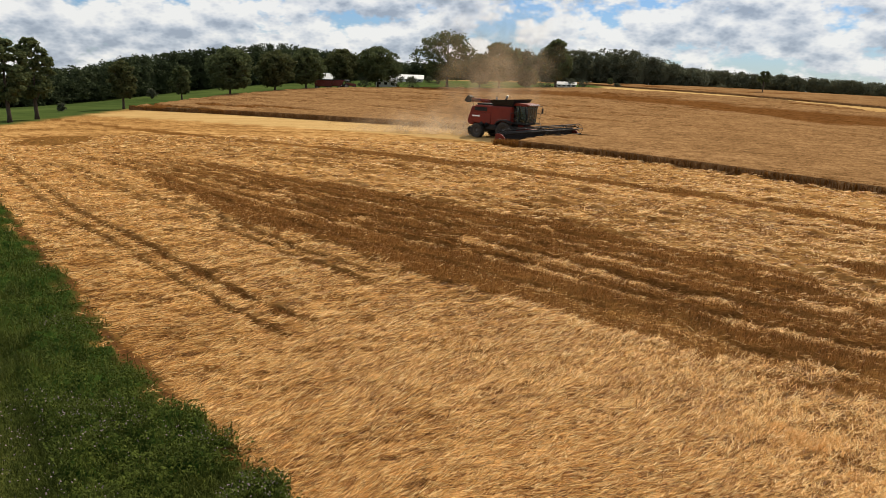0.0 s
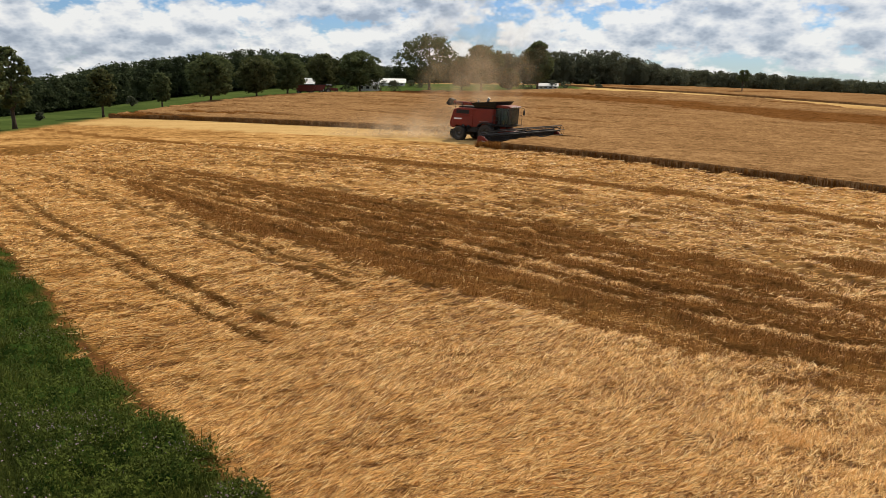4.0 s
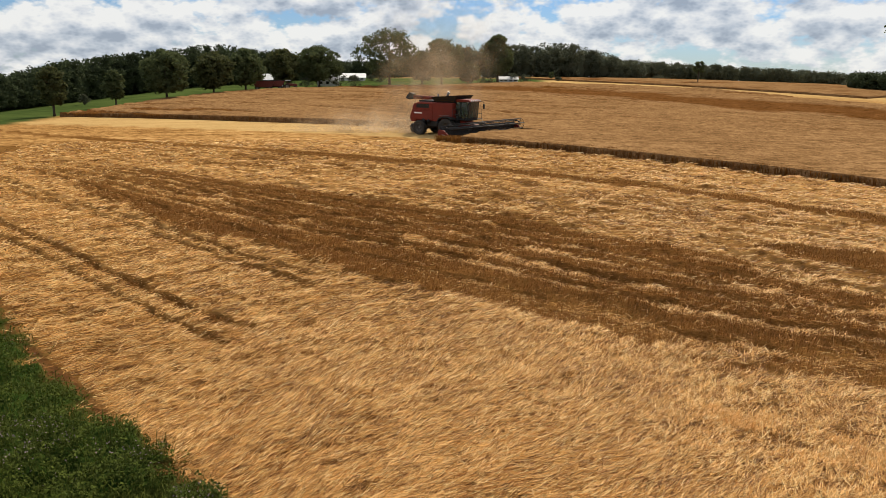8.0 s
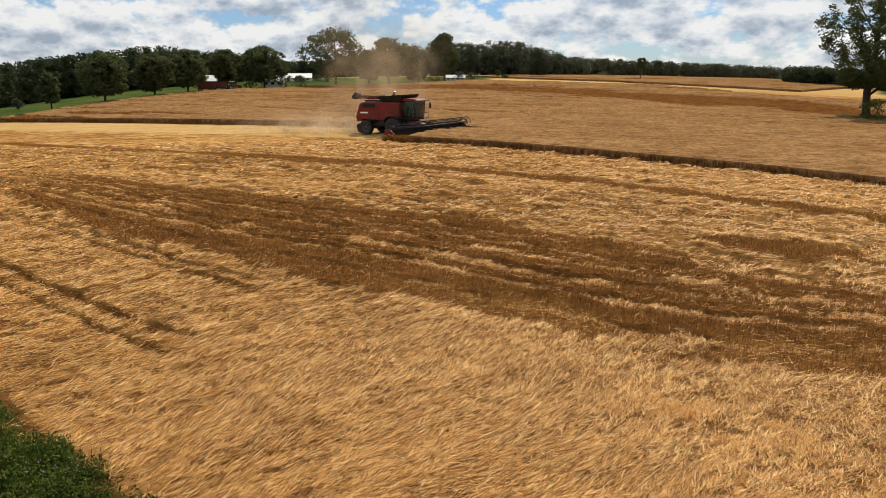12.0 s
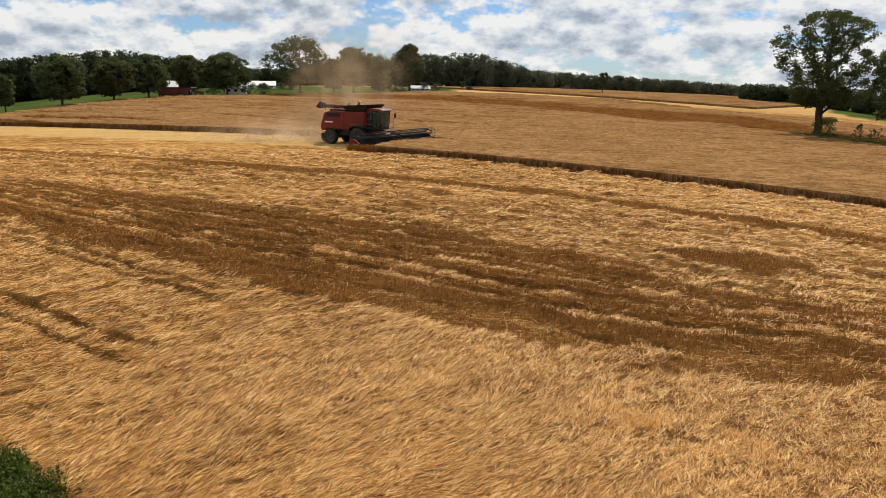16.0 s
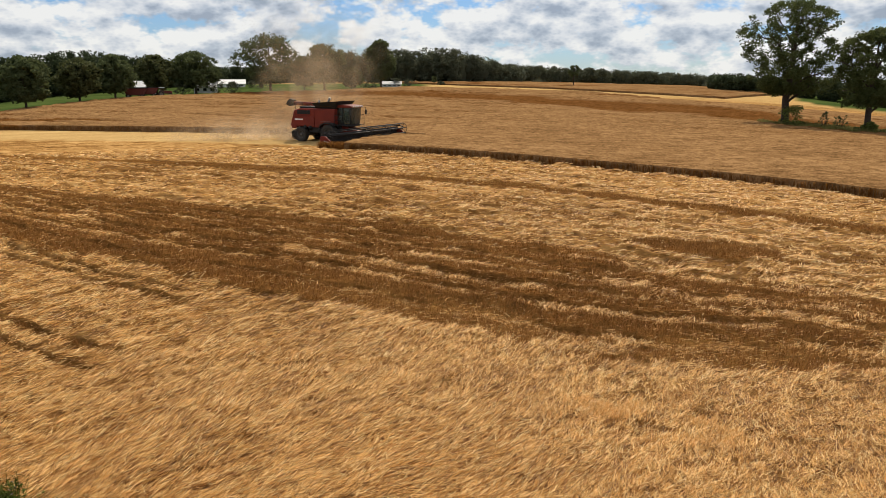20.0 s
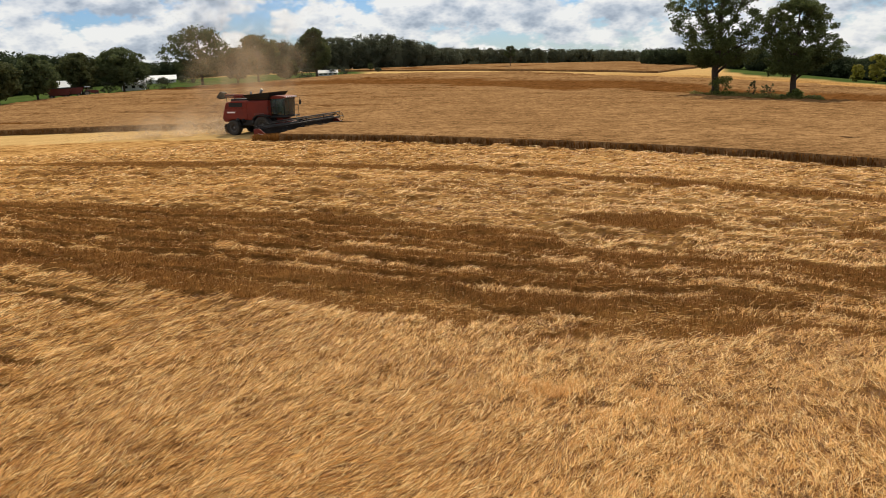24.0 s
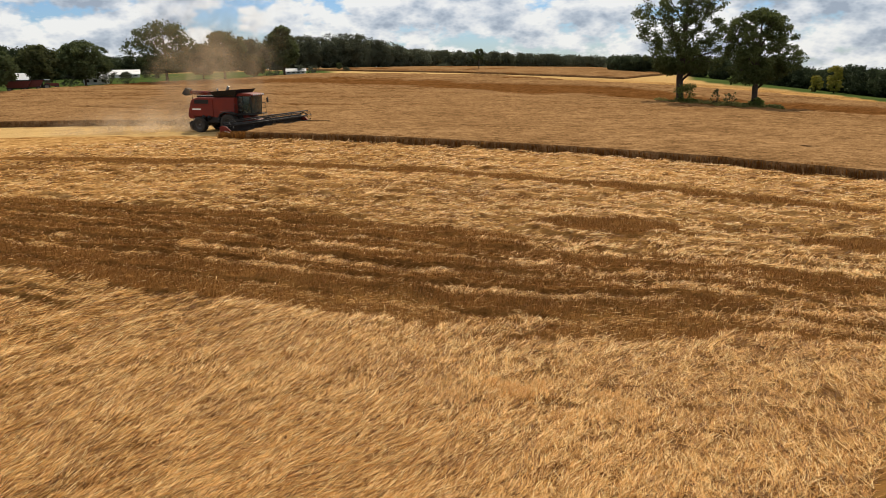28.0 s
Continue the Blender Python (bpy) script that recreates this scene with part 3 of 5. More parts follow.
def build_ground():
    az = np.radians(np.concatenate([np.linspace(-180, -62, 22)[:-1], np.linspace(-62, -47, 24)[:-1], np.linspace(-47, 47, 560), np.linspace(47, 62, 24)[1:], np.linspace(62, 180, 22)[1:]]))
    r = np.concatenate([[0.0], np.exp(np.linspace(math.log(3.6), math.log(10), 60)), np.exp(np.linspace(math.log(10.08), math.log(45), 330)), np.exp(np.linspace(math.log(45.3), math.log(90), 110)), np.exp(np.linspace(math.log(91), math.log(3000), 70))])
    R, A = np.meshgrid(r, az, indexing="ij")
    x, y = R * np.sin(A), R * np.cos(A)
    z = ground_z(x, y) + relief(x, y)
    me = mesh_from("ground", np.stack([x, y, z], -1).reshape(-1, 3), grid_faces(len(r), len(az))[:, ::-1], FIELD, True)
    x, y = x.ravel(), y.ravel()
    zones(me, "brown", brown_mask(x, y) * (1 - smooth(105, 122, y)))
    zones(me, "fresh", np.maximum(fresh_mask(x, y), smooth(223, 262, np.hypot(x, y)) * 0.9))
    zones(me, "green", green_mask(x, y))
    # Near the camera the ground darkens, standing in for shade between straws.
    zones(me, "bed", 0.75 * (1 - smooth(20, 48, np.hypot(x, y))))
    zones(me, "shade_and_dull", shade_and_dull_mask(x, y))
    zones(me, "soil", soil_mask(x, y))
    zones(me, "verge", verge_mask(x, y) * (1 - smooth(79, 96, y)))
    zones(me, "lane", smooth(-0.4, 0.7, along(LANE, x) - y + 0.8 * (lump(x, y, 0.9, 31) - 0.5)))
    return tagged(new("ground", me), "harvested wheat field with lodged golden straw and a grass verge", "ground", kind="structure")


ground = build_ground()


# ---- standing wheat ----
def resample(curve, count):
    p = np.array(curve, float)
    s = np.concatenate([[0], np.cumsum(np.hypot(*np.diff(p, axis=0).T))])
    k = np.linspace(0, s[-1], count)
    q = np.stack([np.interp(k, s, p[:, 0]), np.interp(k, s, p[:, 1])], -1)
    for _ in range(3):
        q[1:-1] = 0.25 * q[:-2] + 0.5 * q[1:-1] + 0.25 * q[2:]
    return q


def lodged(x, y):
    """Wind-laid, browner parts of the standing crop."""
    deg, far = np.degrees(np.arctan2(x, y)), np.hypot(x, y)
    lo = np.interp(deg, [-25, -12, -2, 6, 15, 21, 25, 32, 41], [262, 229, 217, 196, 158, 156, 144, 122, 117])
    hi = np.interp(deg, [-25, -12, -2, 6, 15, 21, 25, 32, 41], [271, 249, 252, 229, 200, 196, 187, 147, 149])
    belt = smooth(-5, 5, far - lo + 14 * (lump(x, y, 9, 41) - 0.5)) * smooth(-4, 4, hi - far + 12 * (lump(x, y, 7, 42) - 0.5))
    u, v = x * 0.80 - y * 0.60, x * 0.60 + y * 0.80
    streak = smooth(0.62, 0.72, lump(u * 0.10, v, 1.7, 43) * (0.75 + 0.4 * lump(x, y, 25, 44)))
    return np.clip(0.95 * belt + streak * smooth(92, 131, far) + 0.8 * blob(x, y, 84, 101.5, 14, 2.6, -50, 0.9), 0, 1)


def crop_block(name, front, back, cols, rows, height, label):
    """A stand of wheat between two lines, with an even top and steep cut sides."""
    f, b = resample(front, cols), resample(back, cols)
    k = np.linspace(0, 1, rows)[:, None, None] ** 1.6
    p = f[None] * (1 - k) + b[None] * k
    x, y = p[..., 0], p[..., 1]
    lod, bare = lodged(x, y), smooth(0.3, 0.7, isle_mask(x, y))
    height = height * (1 - 1.4 * bare)
    top = ground_z(x, y) + height * (1 - 0.45 * lod) + 0.16 * (lump(x, y, 1.2, 51) - 0.5) + (1 - bare) * (0.16 + 0.5 * lod) * (lump(x, y, 0.5, 52) - 0.5) + 0.4 * lod * (lump(x, y, 1.9, 54) - 0.5) + 0.25 * (lump(x, y, 9, 53) - 0.5)
    lip = smooth(0.0, 0.06, k[..., 0])
    top = top * lip + (1 - lip) * (ground_z(x, y) + height * (1 - 0.25 * lod) - 0.05)
    verts = [np.stack([x, y, top], -1).reshape(-1, 3)]
    faces = [grid_faces(rows, cols)]
    lods = [lod.ravel()]
    start = rows * cols
    ring = np.concatenate([np.arange(cols), np.arange(1, rows) * cols + cols - 1, (rows - 1) * cols + np.arange(cols - 2, -1, -1), np.arange(rows - 2, 0, -1) * cols])
    foot = verts[0][ring].copy()
    foot[:, 2] = ground_z(foot[:, 0], foot[:, 1]) - 0.1
    verts.append(foot)
    nxt = np.roll(np.arange(len(ring)), -1)
    faces.append(np.stack([ring, start + np.arange(len(ring)), start + nxt, ring[nxt]], 1))
    lods.append(np.full(len(ring), 0.15))
    me = mesh_from(name, np.concatenate(verts), np.concatenate(faces), CROP, False)
    zones(me, "brown", np.concatenate(lods))
    return tagged(new(name, me), label, "wheat crop", kind="stuff")


SPLIT = [p for p in BACK_EDGE if p[0] > -2.6]
FAR_EDGE = [(-84, 125), (-91, 173), (-87.5, 189), (-82, 215), (-56, 241.5), (-26, 254), (2, 285), (42, 268), (64, 252), (80, 205), (97, 181), (112, 161), (119, 130), (128, 85), (138, 35), (131, -9)]
wheat = crop_block("standing_wheat", BACK_EDGE, FAR_EDGE, 420, 150, 0.80, "ripe standing wheat with brown wind-lodged streaks")
wheat_strip = crop_block("standing_wheat_strip", [p for p in CUT_EDGE if p[0] > -6.1] , SPLIT, 320, 30, 0.80, "ripe standing wheat ahead of the combine")
crop_block("far_wheat", [(-3.5, 348), (25, 312), (55, 288), (78, 260), (93, 243), (102, 231)], [(-5, 450), (40, 448), (85, 438), (130, 410), (158, 350), (138, 272)], 120, 12, 0.7, "distant strip of standing wheat")


# ---- strips of straw and grass: many thin blades in one mesh ----
def blades(name, x, y, heading, length, rise, width, mat, tip_drop=0.5, base=None, bend=0.0, tone=None):
    """Thin bent strips that start at (x, y), run along heading and rise by rise at the middle."""
    n = len(x)
    z = (ground_z(x, y) + relief(x, y)) if base is None else base
    dx, dy = np.cos(heading), np.sin(heading)
    flat = np.sqrt(np.maximum(length ** 2 - rise ** 2, 0.0004))
    roll = np.random.default_rng(n).uniform(-1.1, 1.1, n)
    px, py, pz = -dy * width / 2 * np.cos(roll), dx * width / 2 * np.cos(roll), width / 2 * np.sin(roll)
    v = np.zeros((n, 5, 3), np.float32)
    for k, (s, up, wide) in enumerate(((0, 0.0, 1.0), (0.55, 1.0, 1.0), (1.0, tip_drop, 0.35))):
        off = bend * flat * (1.0 if k == 1 else 0.0)
        cx, cy, cz = x + dx * flat * s - dy * off, y + dy * flat * s + dx * off, z + rise * up
        if k == 2:
            v[:, 4] = np.stack([cx, cy, cz], -1)
            break
        v[:, 2 * k] = np.stack([cx - px * wide, cy - py * wide, cz - pz * wide], -1)
        v[:, 2 * k + 1] = np.stack([cx + px * wide, cy + py * wide, cz + pz * wide], -1)
    i = np.arange(n)[:, None] * 5
    faces = np.concatenate([i + [0, 1, 3], i + [0, 3, 2], i + [2, 3, 4]])
    me = mesh_from(name, v.reshape(-1, 3), faces, mat)
    if tone is not None:
        zones(me, "tone", np.repeat(tone, 5))
    return new(name, me)


def stalks(name, x, y, z, heading, length, rise, width, mat, tone):
    """Straight stiff straws, two triangles each, rolled about their length."""
    n = len(x)
    dx, dy = np.cos(heading), np.sin(heading)
    flat = np.sqrt(np.maximum(length ** 2 - rise ** 2, 0.0004))
    roll = np.random.default_rng(n).uniform(-1.0, 1.0, n)
    side = np.stack([-dy * np.cos(roll), dx * np.cos(roll), np.sin(roll)], -1) * width[:, None] / 2
    foot, tip = np.stack([x, y, z], -1), np.stack([x + dx * flat, y + dy * flat, z + rise], -1)
    v = np.stack([foot - side, foot + side, tip + 0.6 * side, tip - 0.6 * side], 1)
    me = mesh_from(name, v.reshape(-1, 3), np.arange(4 * n).reshape(-1, 4), mat)
    zones(me, "tone", np.repeat(tone, 4))
    return new(name, me)


def sector(rng, count, r0, r1, a0, a1, power):
    """Random places in a fan round the camera's foot; power 0 spreads them evenly over the view, 2 evenly over the ground."""
    u = rng.random(count)
    r = r0 * (r1 / r0) ** u if power == 0 else (r0 ** power + u * (r1 ** power - r0 ** power)) ** (1 / power)
    a = np.radians(a0 + (a1 - a0) * rng.random(count))
    return r * np.sin(a), r * np.cos(a)


def scatter_straw():
    rng = np.random.default_rng(5)
    x, y = sector(rng, 1150000, 6.6, 82, -47, 47, -0.42)
    lock, torn = locks(x, y), np.maximum(pits(x, y), gashes(x, y))
    keep = (rng.random(len(x)) > brown_mask(x, y) ** 1.15 * 0.97) & (rng.random(len(x)) > 0.75 * torn) & (rng.random(len(x)) > 0.98 * rut_lines(x, y, 0.20)) & (verge_mask(x, y) < 0.36) & (soil_mask(x, y) < rng.random(len(x))) & (y < along(CUT_EDGE, x) - 0.3) & (rng.random(len(x)) < 0.30 + 0.70 * lock)
    x, y, lock, torn = x[keep], y[keep], lock[keep], torn[keep]
    n, r = len(x), np.hypot(x, y)
    crest, furrow = windrows(x, y)
    loose = 0.50 * smooth(-2, 9, x) * smooth(19, 11, y)
    swirl = (lump(x, y, 5.0, 61) - 0.5) * 0.7 + (lump(x, y, 0.35, 62) - 0.5) * 0.7 + loose * rng.normal(0, 1, n)
    head = radians(44) + swirl + rng.normal(0, 0.26, n) + (rng.random(n) < 0.22) * rng.uniform(-1.5, 1.5, n)
    head = np.where((r > 26) & (rng.random(n) < 0.45), radians(-30) + rng.normal(0, 0.35, n), head)
    length = rng.uniform(0.07, 0.23, n) * (1 + 0.018 * r)
    up = rng.uniform(-0.02, 0.05, n) + 0.07 * (rng.random(n) < 0.10)
    wide = np.maximum(0.0100, r * 0.00068) * rng.uniform(0.6, 1.45, n)
    z = ground_z(x, y) + relief(x, y) + (0.04 + 0.07 * lock) * rng.random(n)
    # Raised locks paler; shade of pits, gashes and furrows put into the tone.
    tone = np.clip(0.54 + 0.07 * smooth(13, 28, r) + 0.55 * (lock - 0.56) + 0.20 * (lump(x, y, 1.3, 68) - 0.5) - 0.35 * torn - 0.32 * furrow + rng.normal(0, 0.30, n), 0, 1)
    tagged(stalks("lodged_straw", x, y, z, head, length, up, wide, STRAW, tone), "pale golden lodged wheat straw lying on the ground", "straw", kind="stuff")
    x, y = sector(rng, 760000, 8, 62, -46, 47, -0.2)
    b = brown_mask(x, y)
    gap, wisps, tangle = band_rows(x, y)
    keep = rng.random(len(x)) < smooth(0.12, 0.6, b) * (1 - 0.5 * tangle) * (1 - 0.8 * gap)
    x, y = x[keep], y[keep]
    n, r = len(x), np.hypot(x, y)
    head = np.where(rng.random(n) < 0.5, radians(33) + rng.normal(0, 0.5, n), rng.uniform(0, 6.28, n))
    length = rng.uniform(0.07, 0.19, n) * (1 - 0.4 * smooth(28, 50, r))
    tagged(blades("stubble", x, y, head, length, length * rng.uniform(0.55, 0.95, n), np.maximum(0.008, r * 0.0006) * rng.uniform(0.6, 1.3, n), STUBBLE, 1.1), "short upright brown wheat stubble", "stubble", kind="stuff")
    # loose pale straw caught in the furrows and tangled along the lower side of the band
    x, y = sector(rng, 380000, 8, 62, -44, 47, -0.2)
    gap, wisps, tangle = band_rows(x, y)
    inside = smooth(0, 0.3, y - along(BAND_FOOT, x)) * smooth(0, 0.3, along(BAND_TOP, x) - y)
    clump = smooth(0.35, 0.75, lump(x, y, 0.9, 64))
    keep = rng.random(len(x)) < inside * np.clip(1.05 * wisps + tangle * (0.10 + 0.30 * clump) + 0.02 + 0.06 * (1 - smooth(-14, 0, x)), 0, 1)
    x, y = x[keep], y[keep]
    n, r = len(x), np.hypot(x, y)
    length = rng.uniform(0.10, 0.28, n)
    z = ground_z(x, y) + relief(x, y) + rng.uniform(0.0, 0.07, n)
    lie = np.where(rng.random(n) < 0.55, radians(-32) + rng.normal(0, 0.35, n), rng.uniform(0, 6.28, n))
    tagged(blades("loose_straw", x, y, lie, length, rng.uniform(0.0, 0.08, n), np.maximum(0.007, r * 0.00055) * rng.uniform(0.6, 1.4, n), STRAW, rng.uniform(-0.2, 1.3, n), z, rng.normal(0, 0.15, n), np.clip(rng.normal(0.58, 0.22, n), 0, 1)), "loose pale straw tangled over the brown stubble", "straw", kind="stuff")


PATCH = [(3.0, 13.1), (4.7, 12.45), (6.2, 11.4)]
WEED = (4.8, 12.12)


def scatter_upright():
    """A streak of pale stalks still half upright in the lodged crop, with a tuft of weeds in it."""
    rng = np.random.default_rng(9)
    k = rng.random(9000)
    x = np.interp(k, [0, 0.5, 1], [PATCH[0][0], PATCH[1][0], PATCH[2][0]]) + rng.normal(0, 0.28, len(k))
    y = np.interp(k, [0, 0.5, 1], [PATCH[0][1], PATCH[1][1], PATCH[2][1]]) + rng.normal(0, 0.30, len(k))
    keep = rng.random(len(k)) < smooth(0.35, 0.7, lump(x, y, 0.45, 69))
    x, y = x[keep], y[keep]
    n = len(x)
    length = rng.uniform(0.10, 0.20, n)
    z = ground_z(x, y) + relief(x, y)
    tagged(stalks("upright_straw", x, y, z, radians(50) + rng.normal(0, 0.9, n), length, length * rng.uniform(0.45, 0.92, n), rng.uniform(0.007, 0.013, n), STRAW, np.clip(rng.normal(0.74, 0.18, n), 0, 1)), "pale half-upright stalks among the lodged straw", "straw", kind="stuff")
    m = 260
    x, y = WEED[0] + rng.normal(0, 0.12, m), WEED[1] + rng.normal(0, 0.09, m)
    tall = rng.uniform(0.06, 0.16, m)
    tagged(blades("stalk_tuft", x, y, rng.uniform(0, 6.28, m), tall, tall * rng.uniform(0.4, 0.95, m), rng.uniform(0.010, 0.020, m), STUBBLE, 0.8), "small dark tuft of dead stalks in the straw", "straw", kind="stuff")


def scatter_edge():
    """Stalks and ears along the cut face of the standing wheat."""
    rng = np.random.default_rng(8)
    xs, ys, hs = [], [], []
    for curve, count in ((CUT_EDGE, 36000), (BACK_EDGE[:6], 22000)):
        p = resample(curve, 400)
        k = rng.random(count) * 398
        i = k.astype(int)
        f = (k - i)[:, None]
        q = p[i] * (1 - f) + p[i + 1] * f
        d = p[i + 1] - p[i]
        d /= np.hypot(*d.T)[:, None]
        off = rng.uniform(-0.15, 1.6, count)
        xs.append(q[:, 0] + d[:, 1] * -off)
        ys.append(q[:, 1] + d[:, 0] * off)
    x, y = np.concatenate(xs), np.concatenate(ys)
    keep = np.hypot(x, y) > 26
    x, y = x[keep], y[keep]
    n = len(x)
    length = rng.uniform(0.55, 0.80, n)
    tagged(blades("wheat_edge", x, y, rng.uniform(0, 6.28, n), length, length * rng.uniform(0.93, 0.99, n), rng.uniform(0.018, 0.045, n), EARS, 0.95, ground_z(x, y)), "stalks and ears along the cut edge of the wheat", "wheat crop", kind="stuff")


def scatter_verge():
    rng = np.random.default_rng(11)
    x, y = sector(rng, 150000, 5.8, 52, -50, -20, -0.3)
    m = verge_mask(x, y)
    keep = m > rng.random(len(x)) * 0.9 + 0.05
    x, y = x[keep], y[keep]
    r, n = np.hypot(x, y), len(x)
    lane = smooth(-0.4, 0.7, along(LANE, x) - y)
    broad = (lump(x, y, 1.4, 71) > 0.28) & (lane < 0.5) & (rng.random(n) < 0.72)
    g = ~broad
    tall = rng.uniform(0.10, 0.34, n) * (1 - 0.6 * lane) * (0.7 + 0.6 * lump(x, y, 1.0, 72))
    tagged(blades("verge_grass", x[g], y[g], rng.uniform(0, 6.28, g.sum()), tall[g], tall[g] * rng.uniform(0.4, 0.95, g.sum()), np.maximum(0.010, r[g] * 0.0008) * rng.uniform(0.8, 1.6, g.sum()), GRASS, 0.8), "dark green uncut grass on the field verge", "grass", kind="stuff")
    b = broad
    z = ground_z(x[b], y[b]) + relief(x[b], y[b]) + rng.uniform(0.02, 0.22, b.sum())
    tagged(blades("clover", x[b], y[b], rng.uniform(0, 6.28, b.sum()), rng.uniform(0.035, 0.085, b.sum()), rng.uniform(0.0, 0.045, b.sum()), rng.uniform(0.018, 0.040, b.sum()), CLOVER, 0.4, z), "clumps of broad-leaved clover and weeds in the verge", "weeds", kind="stuff")
    pick = rng.random(n) < 0.09 * smooth(0.45, 0.7, lump(x, y, 1.2, 73)) * (1 - lane * 0.5)
    z = ground_z(x[pick], y[pick]) + relief(x[pick], y[pick]) + rng.uniform(0.12, 0.26, pick.sum())
    tagged(blades("clover_blooms", x[pick], y[pick], rng.uniform(0, 6.28, pick.sum()), np.full(pick.sum(), 0.026), np.full(pick.sum(), 0.010), np.full(pick.sum(), 0.024), BLOOM, 0.2, z), "small pale pink clover blooms", "flowers", kind="stuff")


def scatter_isle():
    rng = np.random.default_rng(12)
    x, y = 66.8 + rng.normal(0, 6, 45000), 112.5 + rng.normal(0, 8, 45000)
    keep = isle_mask(x, y) > 0.4
    x, y = x[keep], y[keep]
    n = len(x)
    tall = rng.uniform(0.4, 1.15, n) * (0.6 + 0.7 * lump(x, y, 2.0, 74))
    tagged(blades("rough_grass", x, y, rng.uniform(0, 6.28, n), tall, tall * rng.uniform(0.7, 0.95, n), rng.uniform(0.04, 0.09, n), ROUGH, 0.85, ground_z(x, y)), "rough olive grass between the two field trees", "grass", kind="stuff")


# ---- building kit ----
def part(name, bm, mat, parent, label=""):
    me = bpy.data.meshes.new(name)
    bm.to_mesh(me)
    bm.free()
    me.materials.append(mat)
    ob = new(name, me)
    ob.parent = parent
    return tagged(ob, label)


def box(x0, x1, y0, y1, z0, z1, bevel=0.0, bm=None):
    bm = bm or bmesh.new()
    v = bmesh.ops.create_cube(bm, size=1.0)["verts"]
    for c in v:
        c.co = Vector((x0 + (c.co.x + 0.5) * (x1 - x0), y0 + (c.co.y + 0.5) * (y1 - y0), z0 + (c.co.z + 0.5) * (z1 - z0)))
    if bevel:
        edges = list({e for c in v for e in c.link_edges})
        bmesh.ops.bevel(bm, geom=edges, offset=bevel, segments=2, profile=0.5, affect="EDGES")
    return bm


def prism(profile, y0, y1, bevel=0.0, bm=None, axis="y"):
    """A profile of (x, z) pushed from y0 to y1."""
    bm = bm or bmesh.new()
    put = (lambda a, b, c: (a, c, b)) if axis == "y" else (lambda a, b, c: (c, a, b))
    lo = [bm.verts.new(put(a, b, y0)) for a, b in profile]
    hi = [bm.verts.new(put(a, b, y1)) for a, b in profile]
    made = [bm.faces.new(lo[::-1]), bm.faces.new(hi)]
    n = len(profile)
    for i in range(n):
        made.append(bm.faces.new((lo[i], lo[(i + 1) % n], hi[(i + 1) % n], hi[i])))
    bmesh.ops.recalc_face_normals(bm, faces=made)
    if bevel:
        bmesh.ops.bevel(bm, geom=list({e for f in made for e in f.edges}), offset=bevel, segments=2, profile=0.5, affect="EDGES")
    return bm


def tube(points, radii, sides=8, bm=None, cap=True):
    """A round bar through points."""
    bm = bm or bmesh.new()
    pts = [Vector(p) for p in points]
    if isinstance(radii, (int, float)):
        radii = [radii] * len(pts)
    rings = []
    for i, p in enumerate(pts):
        d = (pts[min(i + 1, len(pts) - 1)] - pts[max(i - 1, 0)]).normalized()
        u = d.orthogonal().normalized() if i == 0 else (u - d * u.dot(d)).normalized()
        w = d.cross(u)
        rings.append([bm.verts.new(p + radii[i] * (u * math.cos(2 * math.pi * k / sides) + w * math.sin(2 * math.pi * k / sides))) for k in range(sides)])
    for a, b in zip(rings, rings[1:]):
        for k in range(sides):
            f = bm.faces.new((a[k], a[(k + 1) % sides], b[(k + 1) % sides], b[k]))
            f.smooth = True
    if cap:
        bm.faces.new(rings[0][::-1])
        bm.faces.new(rings[-1])
    return bm


def lathe(profile, sides=32, centre=(0, 0, 0), bm=None):
    """A profile of (radius, y) turned round the y axis."""
    bm = bm or bmesh.new()
    rings = []
    for r, y in profile:
        rings.append([bm.verts.new((centre[0] + r * math.cos(2 * math.pi * k / sides), centre[1] + y, centre[2] + r * math.sin(2 * math.pi * k / sides))) for k in range(sides)])
    for a, b in zip(rings, rings[1:]):
        for k in range(sides):
            f = bm.faces.new((a[k], b[k], b[(k + 1) % sides], a[(k + 1) % sides]))
            f.smooth = True
    bmesh.ops.recalc_face_normals(bm, faces=bm.faces)
    return bm


def thing(name, m, label, category, group=""):
    ob = new(name)
    ob.empty_display_size = 0.3
    ob.matrix_world = m
    return tagged(ob, label, category, group)


def ground_at(x, y):
    return float(ground_z(x, y))


# ---- trees ----
def leaf_cards(rng, centres, spread, size, per):
    """Small pointed leaf sprays round each centre."""
    n = len(centres) * per
    c = np.repeat(centres, per, 0)
    d = rng.normal(0, 1, (n, 3))
    d /= np.linalg.norm(d, axis=1)[:, None]
    c = c + d * (rng.random((n, 1)) ** 0.5) * np.repeat(spread, per)[:, None] * (1, 1, 0.75)
    a = rng.normal(0, 1, (n, 3))
    a[:, 2] *= 0.6
    a /= np.linalg.norm(a, axis=1)[:, None]
    b = np.cross(a, rng.normal(0, 1, (n, 3)))
    b /= np.linalg.norm(b, axis=1)[:, None] + 1e-9
    s = size * rng.uniform(0.6, 1.4, (n, 1))
    v = np.stack([c - a * s * 0.6, c + b * s * 0.38, c + a * s * 0.6, c - b * s * 0.34], 1)
    return v.reshape(-1, 3), np.arange(n * 4).reshape(-1, 4)


